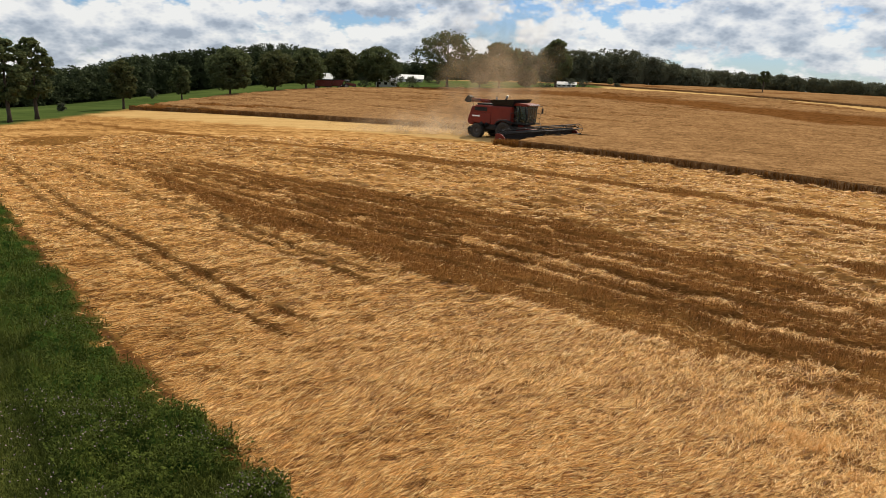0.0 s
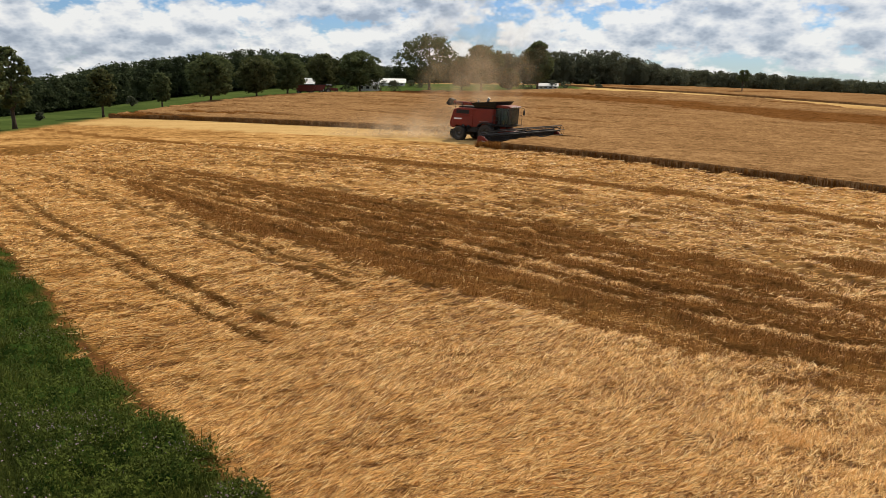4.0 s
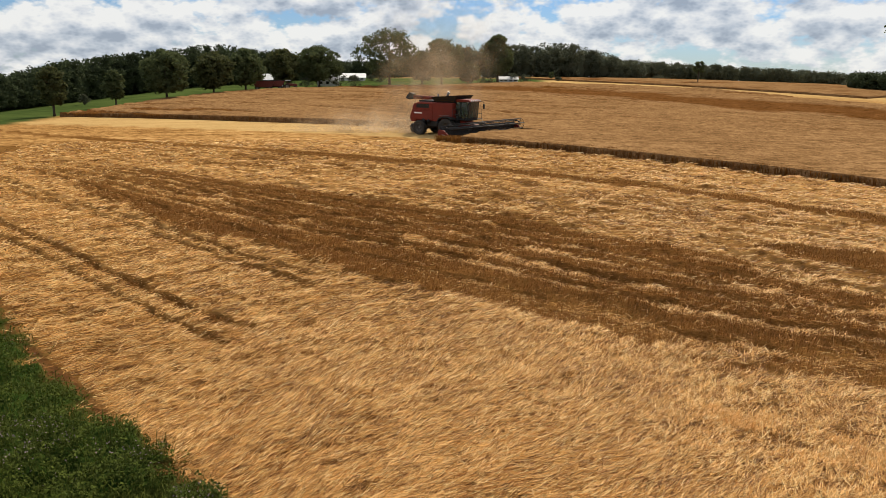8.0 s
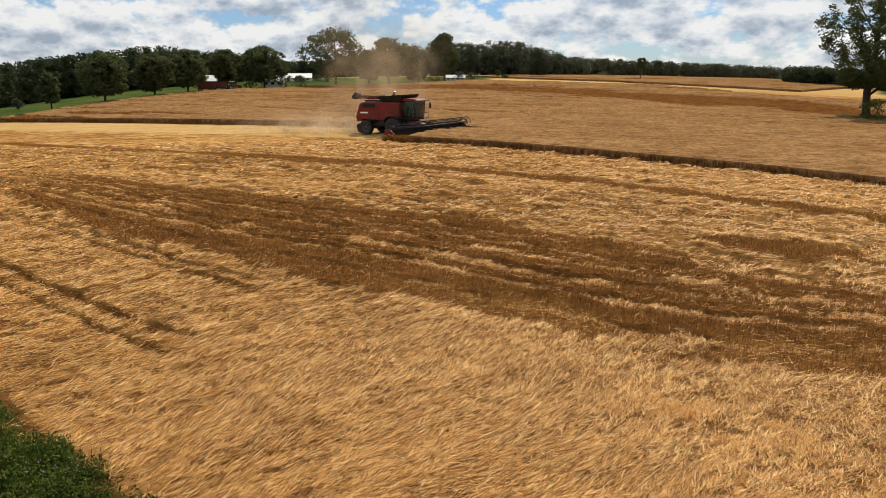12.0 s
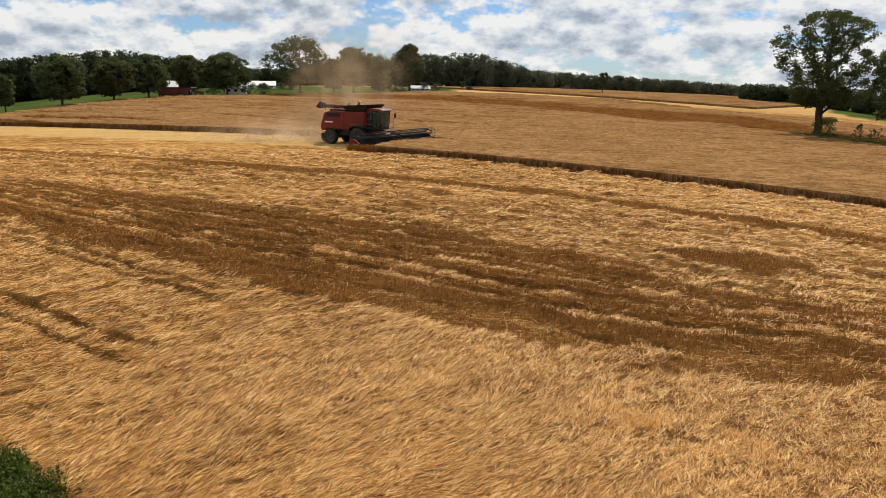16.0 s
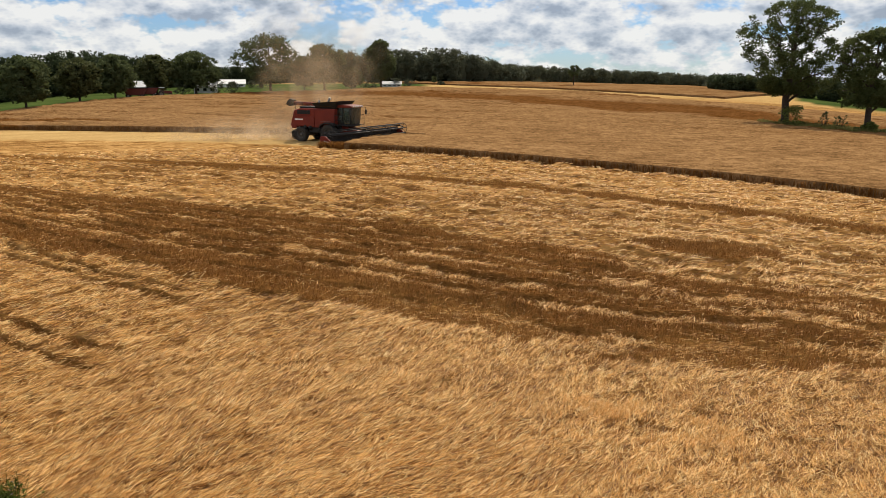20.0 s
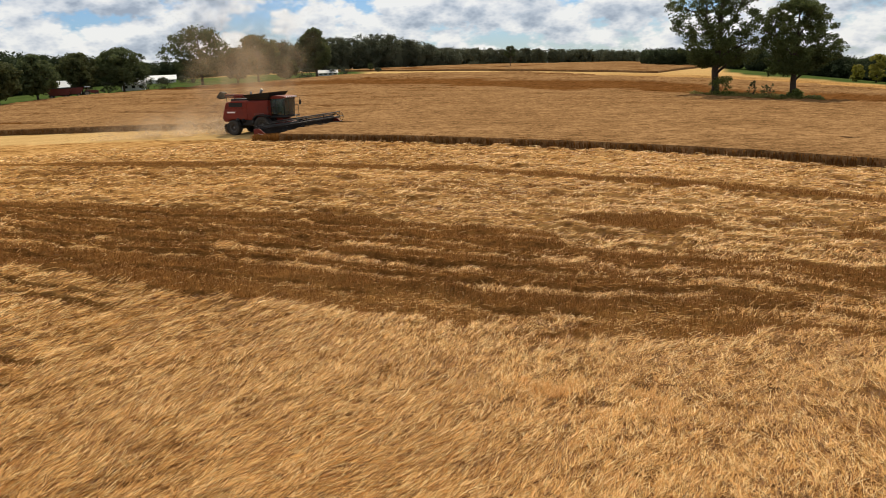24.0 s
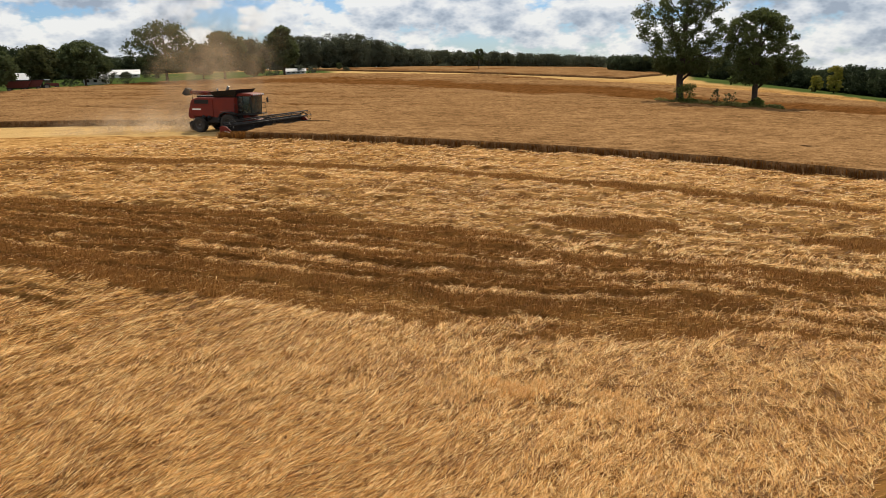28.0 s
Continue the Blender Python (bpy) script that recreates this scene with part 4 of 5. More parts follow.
def build_tree(name, x, y, height, width, seed, label, leaf=LEAF, trunk=0.2, clumps=150, per=40, size=0.42, puff=1.0, rise=1.0, hole=5.5, lean=0.0, gaps=0.35, low=0.16, radius=None, sink=0.05, group=""):
    rng = np.random.default_rng(seed)
    root = thing(name, pose(x, y, ground_at(x, y) - sink), label, "tree", group)
    radius = radius or height * 0.022
    bm = bmesh.new()
    crown_z = height * (low + (1 - low) * 0.5)
    stem = [(0, 0, 0), (0.02 * height * lean, 0, height * 0.08), (0.03 * height * lean, rng.normal(0, .01) * height, height * trunk), (0.05 * height * lean, rng.normal(0, .015) * height, height * 0.5), (0.06 * height * lean + rng.normal(0, .02) * height, rng.normal(0, .02) * height, height * 0.88)]
    tube(stem, [radius * 1.5, radius * 1.05, radius, radius * 0.62, radius * 0.18], 10, bm)
    centres, spread = [], []
    limbs = 11

    def within(p):
        """Limbs end inside the rounded crown."""
        c = Vector((0.05 * height * lean, 0, height * (low + 1) * 0.48))
        d = p - c
        far = math.sqrt((d.x ** 2 + d.y ** 2) / (0.47 * width) ** 2 + (d.z / (height * (1 - low) * 0.44)) ** 2)
        return c + d / far if far > 1 else p

    for i in range(limbs):
        f = trunk * 0.9 + (0.72 - trunk * 0.9) * (i / limbs) ** 0.9
        a = i * 2.4 + rng.normal(0, 0.35)
        reach = width * 0.5 * rng.uniform(0.62, 0.98) * (1.0 - 0.45 * max(0, (f - 0.35)))
        up = height * rng.uniform(0.08, 0.24) * (0.6 + f) * rise
        s = Vector((0.05 * height * lean * f * 2, 0, height * f))
        mid = s + Vector((math.cos(a) * reach * 0.5, math.sin(a) * reach * 0.5, up * 0.62))
        end = s + Vector((math.cos(a) * reach, math.sin(a) * reach, up * (0.9 if f > 0.3 else 0.35)))
        mid, end = within(mid), within(end)
        w = radius * 0.46 * (1.1 - f)
        tube([s, mid, end], [w, w * 0.62, w * 0.2], 6, bm)
        for _ in range(2):
            b = a + rng.normal(0, 0.6)
            e2 = mid + Vector((math.cos(b) * reach * 0.45, math.sin(b) * reach * 0.45, up * rng.uniform(0.2, 0.9)))
            e2 = within(e2)
            tube([mid, e2], [w * 0.5, w * 0.15], 5, bm)
            centres.append(e2)
        centres.append(end)
    # clumps fill an uneven dome, thinner where the crown has gaps
    while len(centres) < clumps:
        t = 0.95 * rng.random() ** 1.1
        zz = low + (1 - low) * t
        fat = max(0.02, 1 - ((t - 0.40) / 0.60) ** 2.0) ** 0.72 if t > 0.40 else 1 - 0.5 * ((0.40 - t) / 0.40) ** 1.6
        a = rng.uniform(0, 2 * math.pi)
        lobes = 0.78 + 0.22 * math.sin(3 * a + seed) * math.cos(2.2 * a + 5 * t + seed * 2) + 0.12 * math.sin(7 * a + 9 * t)
        r = width * 0.5 * fat * lobes * rng.random() ** 0.38
        px, py, pz = r * math.cos(a) + 0.05 * height * lean, r * math.sin(a), zz * height
        if noise.noise(Vector((px, py, pz)) * (hole / height) + Vector((seed * 3.1, 0, 0))) < -0.32 + gaps * 0.62 - 0.1:
            if rng.random() < 0.86:
                continue
        centres.append(Vector((px, py, pz)))
    part("trunk", bm, BARK, root, "dark rough trunk and limbs")
    c = np.array([tuple(p) for p in centres])
    spread = np.full(len(c), (width * 0.055 + 0.35) * puff) * rng.uniform(0.7, 1.35, len(c))
    v, f = leaf_cards(rng, c, spread, size, per)
    ob = new("crown", mesh_from("crown", v, f, leaf))
    ob.parent = root
    return root


def core_shape():
    bm = bmesh.new()
    bmesh.ops.create_icosphere(bm, subdivisions=2, radius=1.0)
    v = np.array([tuple(c.co) for c in bm.verts])
    f = np.array([[c.index for c in face.verts] for face in bm.faces])
    bm.free()
    return v, f


CORE = core_shape()


def build_wood(name, line, depth, height, spacing, seed, label, leaf=LEAF_HAZED):
    """A far wood: one uneven stand of crowns along a line, its edge hung with leaves to the ground."""
    rng = np.random.default_rng(seed)
    p = np.array(line, float)
    s = np.concatenate([[0], np.cumsum(np.hypot(*np.diff(p[:, :2], axis=0).T))])
    verts, faces, base = [], [], 0
    cores_v, cores_f, core_base = [], [], 0
    rows = max(4, int(depth / spacing))
    for row in range(rows):
        for k in np.arange(0, s[-1], spacing * (0.72 + 0.12 * row)):
            k2 = k + rng.normal(0, spacing * 0.35)
            x, y, hh = (np.interp(k2, s, p[:, i]) for i in range(3))
            out = np.array([x, y]) / math.hypot(x, y)
            x, y = x + out[0] * (row * spacing * 0.9 + rng.normal(0, spacing * 0.25)), y + out[1] * (row * spacing * 0.9 + rng.normal(0, spacing * 0.25))
            tall = hh * rng.uniform(0.92, 1.02) * height
            z = ground_at(x, y)
            n = 24 if row == 0 else 12
            t = rng.random(n) if row == 0 else rng.uniform(0.35, 1.0, n)
            a = rng.uniform(0, 2 * math.pi, n)
            rr = spacing * 0.75 * np.sin(np.pi * (0.12 + 0.80 * t)) ** 0.6 * rng.random(n) ** 0.4
            c = np.stack([x + rr * np.cos(a), y + rr * np.sin(a), z + tall * (0.06 + 0.90 * t)], -1)
            if 0 < row < 4:
                v, f = CORE
                v = v * (1 + 0.35 * (hashed(v[:, 0] * 3, v[:, 1] * 5 + v[:, 2] * 7, k2)[:, None] - 0.5)) * (spacing * 0.60, spacing * 0.60, tall * 0.44) + (x, y, z + tall * 0.42)
                cores_v.append(v)
                cores_f.append(f + core_base)
                core_base += len(v)
            v, f = leaf_cards(rng, c, np.full(n, spacing * 0.30), spacing * 0.125, 36 if row == 0 else 15)
            verts.append(v)
            faces.append(f + base)
            base += len(v)
    tri = np.concatenate(faces)
    tri = np.concatenate([tri[:, [0, 1, 2]], tri[:, [0, 2, 3]]])
    ob = new(name, mesh_from(name, np.concatenate(verts + cores_v), np.concatenate([tri, np.concatenate(cores_f) + base]), leaf))
    return tagged(ob, label, "woodland", kind="stuff")


# ---- the farm trees, hedges and woods ----
build_tree("field_tree", 63.88, 119.88, 21.0, 19.5, 3, "large dark-leaved oak with open crown standing in the wheat", clumps=430, per=72, size=0.28, puff=0.62, rise=1.9, hole=8.5, gaps=0.80, low=0.27, trunk=0.22, radius=0.56, group="two field trees")
build_tree("field_tree", 69.56, 106.31, 15.8, 14.2, 14, "broad round-crowned tree beside bushes in the wheat", clumps=420, per=76, size=0.27, puff=0.70, rise=1.5, hole=8.0, gaps=0.40, low=0.29, trunk=0.23, radius=0.42, group="two field trees")
ROW = [
    (-79.62, 90.12, 12.0, 6.4, LEAF_FAR, "dark tree on the edge of the green field"),
    (-80.94, 97.12, 12.2, 6.4, LEAF_FAR, "dark tree on the edge of the green field"),
    (-87.5, 128.62, 9.4, 5.8, LEAF_WARM, "brownish-green young tree by the field road"),
    (-92.75, 159.25, 8.3, 5.8, LEAF_FAR, "green young tree by the field road"),
    (-90.12, 178.5, 12.6, 13.6, LEAF_FAR, "wide dark tree by the field road"),
    (-86.62, 199.5, 11.9, 12.6, LEAF_WARM, "olive tree by the field road"),
    (-84, 217, 12.7, 13.1, LEAF_FAR, "green tree near the farm"),
    (-77.88, 234.5, 12.7, 13.1, LEAF_WARM, "hazy tree near the farm"),
    (-68.25, 243.25, 13.5, 17.6, LEAF_FAR, "dense round tree by the farmhouse"),
    (-46.5, 255.5, 19.3, 25.0, LEAF_FAR, "tall spreading tree on the farm lawn"),
    (-35.44, 259, 11.9, 12.1, LEAF_WARM, "smaller tree on the farm lawn"),
    (-29.2, 265.12, 16.3, 17.5, LEAF_FAR, "tall green tree on the farm lawn"),
    (-19.25, 262.5, 8.1, 8.0, LEAF_WARM, "low tree on the farm lawn"),
    (-9.6, 281.75, 18.2, 13.0, LEAF_FAR, "tall open tree at the end of the lawn"),
]
for i, (x, y, tall, wide, leaf, label) in enumerate(ROW):
    young = i < 4
    build_tree("tree", x, y, tall, wide, 40 + i, label, leaf, clumps=150 if young else 230, per=48, size=0.42 if young else 0.58, puff=0.75 if young else 1.0, gaps=0.1 if young else -0.25, low=0.26 if young else 0.20, trunk=0.24 if young else 0.20, group="farm trees")

build_tree("tree", 12.25, 329, 3.6, 2.2, 55, "small tree in the far field", LEAF_FAR, clumps=40, per=24, size=0.3, low=0.3, group="farm trees")
build_tree("tree", 73.5, 322, 9.4, 5.2, 56, "single tall-stemmed tree between the far fields", LEAF_FAR, clumps=60, per=40, size=0.45, gaps=0.3, low=0.46, trunk=0.44, group="farm trees")

build_wood("left_wood", [(-140, 118, 7.0), (-124, 142, 7.2), (-125, 157, 7.6), (-127, 175, 8.4), (-131, 203, 11.0), (-128, 227, 11.8), (-121, 248, 12.7), (-110, 264, 13.1), (-104, 283, 11.6), (-97, 306, 9.5), (-86, 338, 7.4), (-60, 362, 6.2)], 24, 1.12, 5.0, 21, "dark green deciduous wood behind the green field", LEAF_WOOD)
build_wood("middle_wood", [(-60, 368, 9.0), (-31, 368, 14.2), (-5, 371, 15.0), (16, 372, 16.0), (30, 377, 15.0), (41, 382, 12.0), (48, 388, 9.6), (62, 398, 9.0)], 26, 1.08, 6.0, 22, "dark wood on the rise behind the farm")
build_wood("far_wood", [(50, 468, 11.0), (73, 464, 10.2), (95, 461, 9.4), (122, 454, 8.6), (156, 443, 7.4), (185, 432, 6.4), (230, 405, 6.0)], 30, 1.08, 6.0, 23, "long dark wood along the horizon")
build_wood("right_wood", [(128, 300, 6.3), (150, 272, 6.0), (158, 258, 8.2), (170, 240, 7.4), (173, 228, 6.6), (172, 211, 8.6), (168, 195, 7.2), (168, 175, 7.4), (170, 140, 8.0), (172, 90, 8.0)], 18, 1.08, 5.0, 24, "leafy wood behind the green strip", LEAF_WOOD)


# ---- the combine harvester ----
def wheel(parent, name, x, y, r, w, hub):
    """A lugged tractor tyre on a dished rim."""
    c = (x, y, r)
    bm = lathe([(r * 0.56, -w * 0.40), (r * 0.80, -w * 0.50), (r * 0.93, -w * 0.47), (r * 0.965, -w * 0.30), (r * 0.965, w * 0.30), (r * 0.93, w * 0.47), (r * 0.80, w * 0.50), (r * 0.56, w * 0.40)], 36, c)
    n = 20
    for side in (-1, 1):
        for k in range(n):
            a0 = 2 * math.pi * (k + (0.5 if side > 0 else 0)) / n
            pts = []
            for a, yy in ((a0, 0.02 * w), (a0 + 0.10, 0.02 * w), (a0 + 0.30, 0.49 * w), (a0 + 0.20, 0.49 * w)):
                for rr in (r * 0.955, r * 1.0):
                    pts.append(bm.verts.new((x + rr * math.cos(a), y + side * yy, r + rr * math.sin(a))))
            i0, o0, i1, o1, i2, o2, i3, o3 = pts
            for q in ((o0, o1, o2, o3), (i0, i1, o1, o0), (i1, i2, o2, o1), (i2, i3, o3, o2), (i3, i0, o0, o3)):
                bm.faces.new(q)
    bmesh.ops.recalc_face_normals(bm, faces=bm.faces)
    tyre = part(name, bm, RUBBER, parent, "dusty lugged rubber tyre")
    s = -1 if y < 0 else 1
    bm = lathe([(0.0, s * w * 0.16), (r * 0.16, s * w * 0.18), (r * 0.20, s * w * 0.05), (r * 0.42, s * w * 0.02), (r * 0.50, s * w * 0.30), (r * 0.57, s * w * 0.42), (r * 0.57, -s * w * 0.40)], 28, c)
    part("rim", bm, hub, tyre, "pale painted steel rim")
    part("hub", lathe([(0.0, s * w * 0.26), (r * 0.10, s * w * 0.25), (r * 0.13, s * w * 0.12)], 16, c), STEEL, tyre)


def bar(p, q, r, name, mat, parent, sides=6, label=""):
    return part(name, tube([p, q], r, sides), mat, parent, label)


def build_combine():
    x, y = COMBINE
    root = thing("combine_harvester", pose(x, y, ground_at(x, y), 0, 0, HEADING), "dusty red combine harvester cutting wheat with a wide black header", "combine harvester")
    # running gear
    for s in (-1, 1):
        wheel(root, "front_wheel", 0.0, s * 1.62, 0.98, 0.72, RIM)
        wheel(root, "rear_wheel", -3.75, s * 1.50, 0.80, 0.60, RIM)
    part("front_axle", box(-0.28, 0.28, -1.35, 1.35, 0.72, 1.25, 0.05), BLACK, root)
    part("rear_axle", box(-3.90, -3.60, -1.3, 1.3, 0.62, 0.90, 0.04), BLACK, root)
    part("chassis", prism([(-4.2, 0.98), (0.6, 1.0), (1.1, 1.35), (1.0, 1.75), (-4.4, 1.7)], -1.05, 1.05, 0.04), DARK, root, "dark underframe")
    # body shell
    body = part("body", prism([(-4.55, 1.62), (0.30, 1.50), (0.62, 1.95), (0.62, 3.55), (-3.9, 3.55), (-4.75, 3.35), (-5.05, 2.5), (-4.95, 1.85)], -1.42, 1.42, 0.10), RED, root, "dull red side-panelled body")
    for s in (-1, 1):
        o = 1.44 * s
        a, b = (o - 0.03, o + 0.03)
        part("side_panel", prism([(-1.98, 1.62), (0.34, 1.58), (0.56, 1.95), (0.56, 3.46), (-1.98, 3.46)], a, b, 0.02), RED, body)
        part("rear_panel", prism([(-4.62, 1.72), (-2.06, 1.64), (-2.06, 2.72), (-4.92, 2.72), (-4.96, 2.40)], a, b, 0.02), RED, body)
        part("upper_rear_panel", prism([(-4.72, 2.78), (-2.06, 2.78), (-2.06, 3.46), (-3.9, 3.46), (-4.66, 3.28)], a, b, 0.02), RED, body)
        part("air_intake", box(-4.30, -2.55, o - 0.045, o + 0.045, 2.92, 3.34, 0.02), BLACK, body, "black slatted engine air screen")
        for k in range(6):
            part("slat", box(-4.26, -2.59, o + s * 0.05 - 0.012, o + s * 0.05 + 0.012, 2.95 + 0.066 * k, 2.985 + 0.066 * k), DARK, body)
        part("marking", box(-4.62, -3.55, o + s * 0.034 - 0.004, o + s * 0.034 + 0.004, 2.30, 2.44), WHITE, body, "row of plain white marks")
        part("pinstripe", prism([(-1.2, 2.16), (0.1, 2.22), (0.1, 2.25), (-1.2, 2.20)], o + s * 0.034 - 0.003, o + s * 0.034 + 0.003), STEEL, body)
        part("wheel_arch", prism([(-1.15, 1.62), (-0.95, 1.95), (-0.5, 2.14), (0.35, 2.14), (0.8, 1.98), (0.8, 1.86), (0.3, 2.03), (-0.45, 2.03), (-0.85, 1.85), (-1.05, 1.60)], s * 1.30, s * 1.98, 0.01), DARK, root, "dark front mudguard")
        part("rear_lamp", box(-5.02, -4.97, s * 1.15 - 0.10, s * 1.15 + 0.10, 2.9, 3.05, 0.01), RED_OLD, body)
    part("straw_hood", prism([(-4.7, 1.38), (-4.45, 1.62), (-4.9, 2.55), (-5.25, 2.45), (-5.42, 1.75), (-5.25, 1.40)], -1.25, 1.25, 0.07), RED, root, "red straw hood at the rear")
    part("chopper", prism([(-4.75, 0.72), (-4.5, 1.1), (-5.2, 1.15), (-5.45, 0.85)], -1.2, 1.2, 0.03), BLACK, root)
    for s in (-1, 1):
        part("spreader_disc", lathe([(0.0, 0.0), (0.5, 0.0), (0.5, 0.04), (0.0, 0.04)], 20, (-5.35, s * 0.6, 0.62)), BLACK, root)
    part("engine_deck", box(-4.2, -2.2, -1.15, 1.15, 3.53, 3.72, 0.05), DARK, root)
    bar((-3.0, 0.75, 3.7), (-3.0, 0.75, 4.35), 0.09, "exhaust", STEEL, root, 10)
    for s in (-1, 1):
        bar((-4.6, s * 1.3, 3.4), (-4.6, s * 1.3, 4.1), 0.02, "rail_post", BLACK, root)
        bar((-3.6, s * 1.3, 3.5), (-3.6, s * 1.3, 4.1), 0.02, "rail_post", BLACK, root)
        bar((-4.6, s * 1.3, 4.1), (-3.6, s * 1.3, 4.1), 0.02, "rail", BLACK, root)
    # grain tank with its flaring covers
    bm = bmesh.new()
    lo = [(-1.75, -1.2), (0.5, -1.2), (0.5, 1.2), (-1.75, 1.2)]
    hi = [(-2.25, -1.65), (1.1, -1.65), (1.1, 1.65), (-2.25, 1.65)]
    z_hi = [4.12, 4.34, 4.34, 4.12]
    A = [bm.verts.new((p[0], p[1], 3.50)) for p in lo]
    B = [bm.verts.new((p[0], p[1], z)) for p, z in zip(hi, z_hi)]
    C = [bm.verts.new((p[0] * 0.98 - 0.01, p[1] * 0.97, z - 0.03)) for p, z in zip(hi, z_hi)]
    D = [bm.verts.new((p[0] * 0.97 - 0.02, p[1] * 0.96, 3.54)) for p in lo]
    for k in range(4):
        j = (k + 1) % 4
        for q in ((A[k], A[j], B[j], B[k]), (B[k], B[j], C[j], C[k]), (C[k], C[j], D[j], D[k])):
            bm.faces.new(q)
    bm.faces.new(D)
    bm.faces.new(A[::-1])
    bmesh.ops.recalc_face_normals(bm, faces=bm.faces)
    tank = part("grain_tank", bm, BLACK, root, "flared black grain tank covers")
    bm = bmesh.new()
    grain = [[bm.verts.new((-1.75 + 2.3 * i / 8, -1.4 + 2.8 * j / 8, 3.66 + 0.45 * math.cos((i / 8 - 0.5) * 2.6) * math.cos((j / 8 - 0.5) * 2.6))) for j in range(9)] for i in range(9)]
    for i in range(8):
        for j in range(8):
            bm.faces.new((grain[i][j], grain[i + 1][j], grain[i + 1][j + 1], grain[i][j + 1])).smooth = True
    part("grain", bm, EARS, tank, "heap of wheat grain")
    bar((-1.3, 0.0, 4.0), (-1.0, 0.0, 4.62), 0.13, "fill_auger", STEEL, tank, 10)
    for k in range(3):
        bar((-1.9 + 1.3 * k, -1.5, 4.06 + 0.07 * k), (-1.6 + 0.95 * k, -1.17, 3.56), 0.025, "tank_brace", STEEL, tank)
    # unloading auger folded back along the left side
    auger = part("unloading_auger", tube([(0.2, 1.55, 3.3), (0.1, 1.75, 3.62), (-3.5, 1.80, 3.76), (-7.3, 1.80, 3.92)], [0.24, 0.24, 0.22, 0.22], 14), RED, root, "long red unloading auger folded back")
    part("auger_spout", prism([(-7.2, 4.25), (-7.75, 4.42), (-8.3, 3.78), (-7.85, 3.58), (-7.2, 3.68)], 1.52, 2.08, 0.05), DARK, auger, "dark rubber discharge spout")
    part("auger_rest", tube([(-4.85, 1.5, 2.7), (-5.05, 1.75, 3.1), (-4.95, 1.8, 3.55)], 0.05, 6), STEEL, root)
    # cab
    cab = part("cab_floor", box(0.55, 2.15, -0.95, 0.95, 1.75, 1.98, 0.05), DARK, root)
    part("roof", prism([(0.45, 3.66), (0.5, 3.90), (1.2, 3.98), (2.35, 3.90), (2.52, 3.72), (2.3, 3.66)], -1.05, 1.05, 0.06), RED, cab, "red cab roof with visor")
    for s in (-1, 1):
        for nm, p, q in (("rear_pillar", (0.62, s * 0.93, 1.95), (0.58, s * 0.95, 3.70)), ("middle_pillar", (1.30, s * 0.95, 1.95), (1.26, s * 0.97, 3.70)), ("front_pillar", (2.15, s * 0.86, 2.0), (2.26, s * 0.92, 3.70))):
            bar(p, q, 0.045, nm, BLACK, cab)
        part("side_window", prism([(0.66, 2.0), (2.10, 2.02), (2.20, 3.64), (0.62, 3.64)], s * 0.92 - 0.008, s * 0.92 + 0.008), GLASS, cab, "tinted cab side window")
    bm = bmesh.new()
    rows = []
    for i in range(7):
        yy = -0.88 + 1.76 * i / 6
        bow = 0.14 * (1 - (yy / 0.88) ** 2)
        rows.append([bm.verts.new((2.14 + bow + e, yy, z)) for z, e in ((1.98, 0.0), (2.8, 0.08), (3.66, 0.10))])
    for a, b in zip(rows, rows[1:]):
        for k in range(2):
            bm.faces.new((a[k], b[k], b[k + 1], a[k + 1])).smooth = True
    part("windscreen", bm, GLASS, cab, "curved tinted windscreen")
    part("rear_window", box(0.60, 0.62, -0.9, 0.9, 2.1, 3.6), GLASS, cab)
    part("seat", box(1.0, 1.5, -0.28, 0.28, 2.0, 2.45, 0.06), DARK, cab)
    part("seat_back", box(0.92, 1.06, -0.27, 0.27, 2.4, 3.1, 0.05), DARK, cab)
    bar((1.95, 0, 1.98), (1.72, 0, 2.72), 0.05, "steering_column", DARK, cab)
    part("steering_wheel", lathe([(0.19, -0.012), (0.215, 0.0), (0.19, 0.012)], 18, (1.72, 0.0, 2.74)), BLACK, cab)
    for k in range(6):
        part("work_lamp", box(2.50, 2.56, -0.86 + 0.32 * k, -0.70 + 0.32 * k, 3.74, 3.86, 0.015), LAMP, cab)
    for s in (-1, 1):
        part("mirror_arm", tube([(2.25, s * 0.95, 3.72), (2.55, s * 1.45, 3.66), (2.55, s * 1.50, 3.40)], 0.025, 6), BLACK, cab)
        part("mirror", box(2.49, 2.59, s * 1.50 - 0.13, s * 1.50 + 0.13, 2.92, 3.42, 0.03), BLACK, cab)
    bar((0.7, -0.6, 3.95), (0.7, -0.6, 4.25), 0.02, "antenna", BLACK, cab)
    part("beacon", lathe([(0.0, 0.08), (0.06, 0.06), (0.07, -0.08), (0.0, -0.08)], 12, (0.75, 0.6, 4.05)), RED_OLD, cab)
    # platform, ladder and rails beside the cab
    for s, deep in ((-1, 0.55), (1, 0.75)):
        part("platform", box(0.5, 2.2, min(s * 0.98, s * (0.98 + deep)), max(s * 0.98, s * (0.98 + deep)), 1.84, 1.90, 0.01), DARK, root, "dark steel platform")
        for xx in (0.6, 1.4, 2.15):
            bar((xx, s * (0.96 + deep), 1.9), (xx, s * (0.96 + deep), 2.9), 0.022, "rail_post", BLACK, root)
        for zz in (2.4, 2.9):
            bar((0.6, s * (0.96 + deep), zz), (2.15, s * (0.96 + deep), zz), 0.022, "rail", BLACK, root)
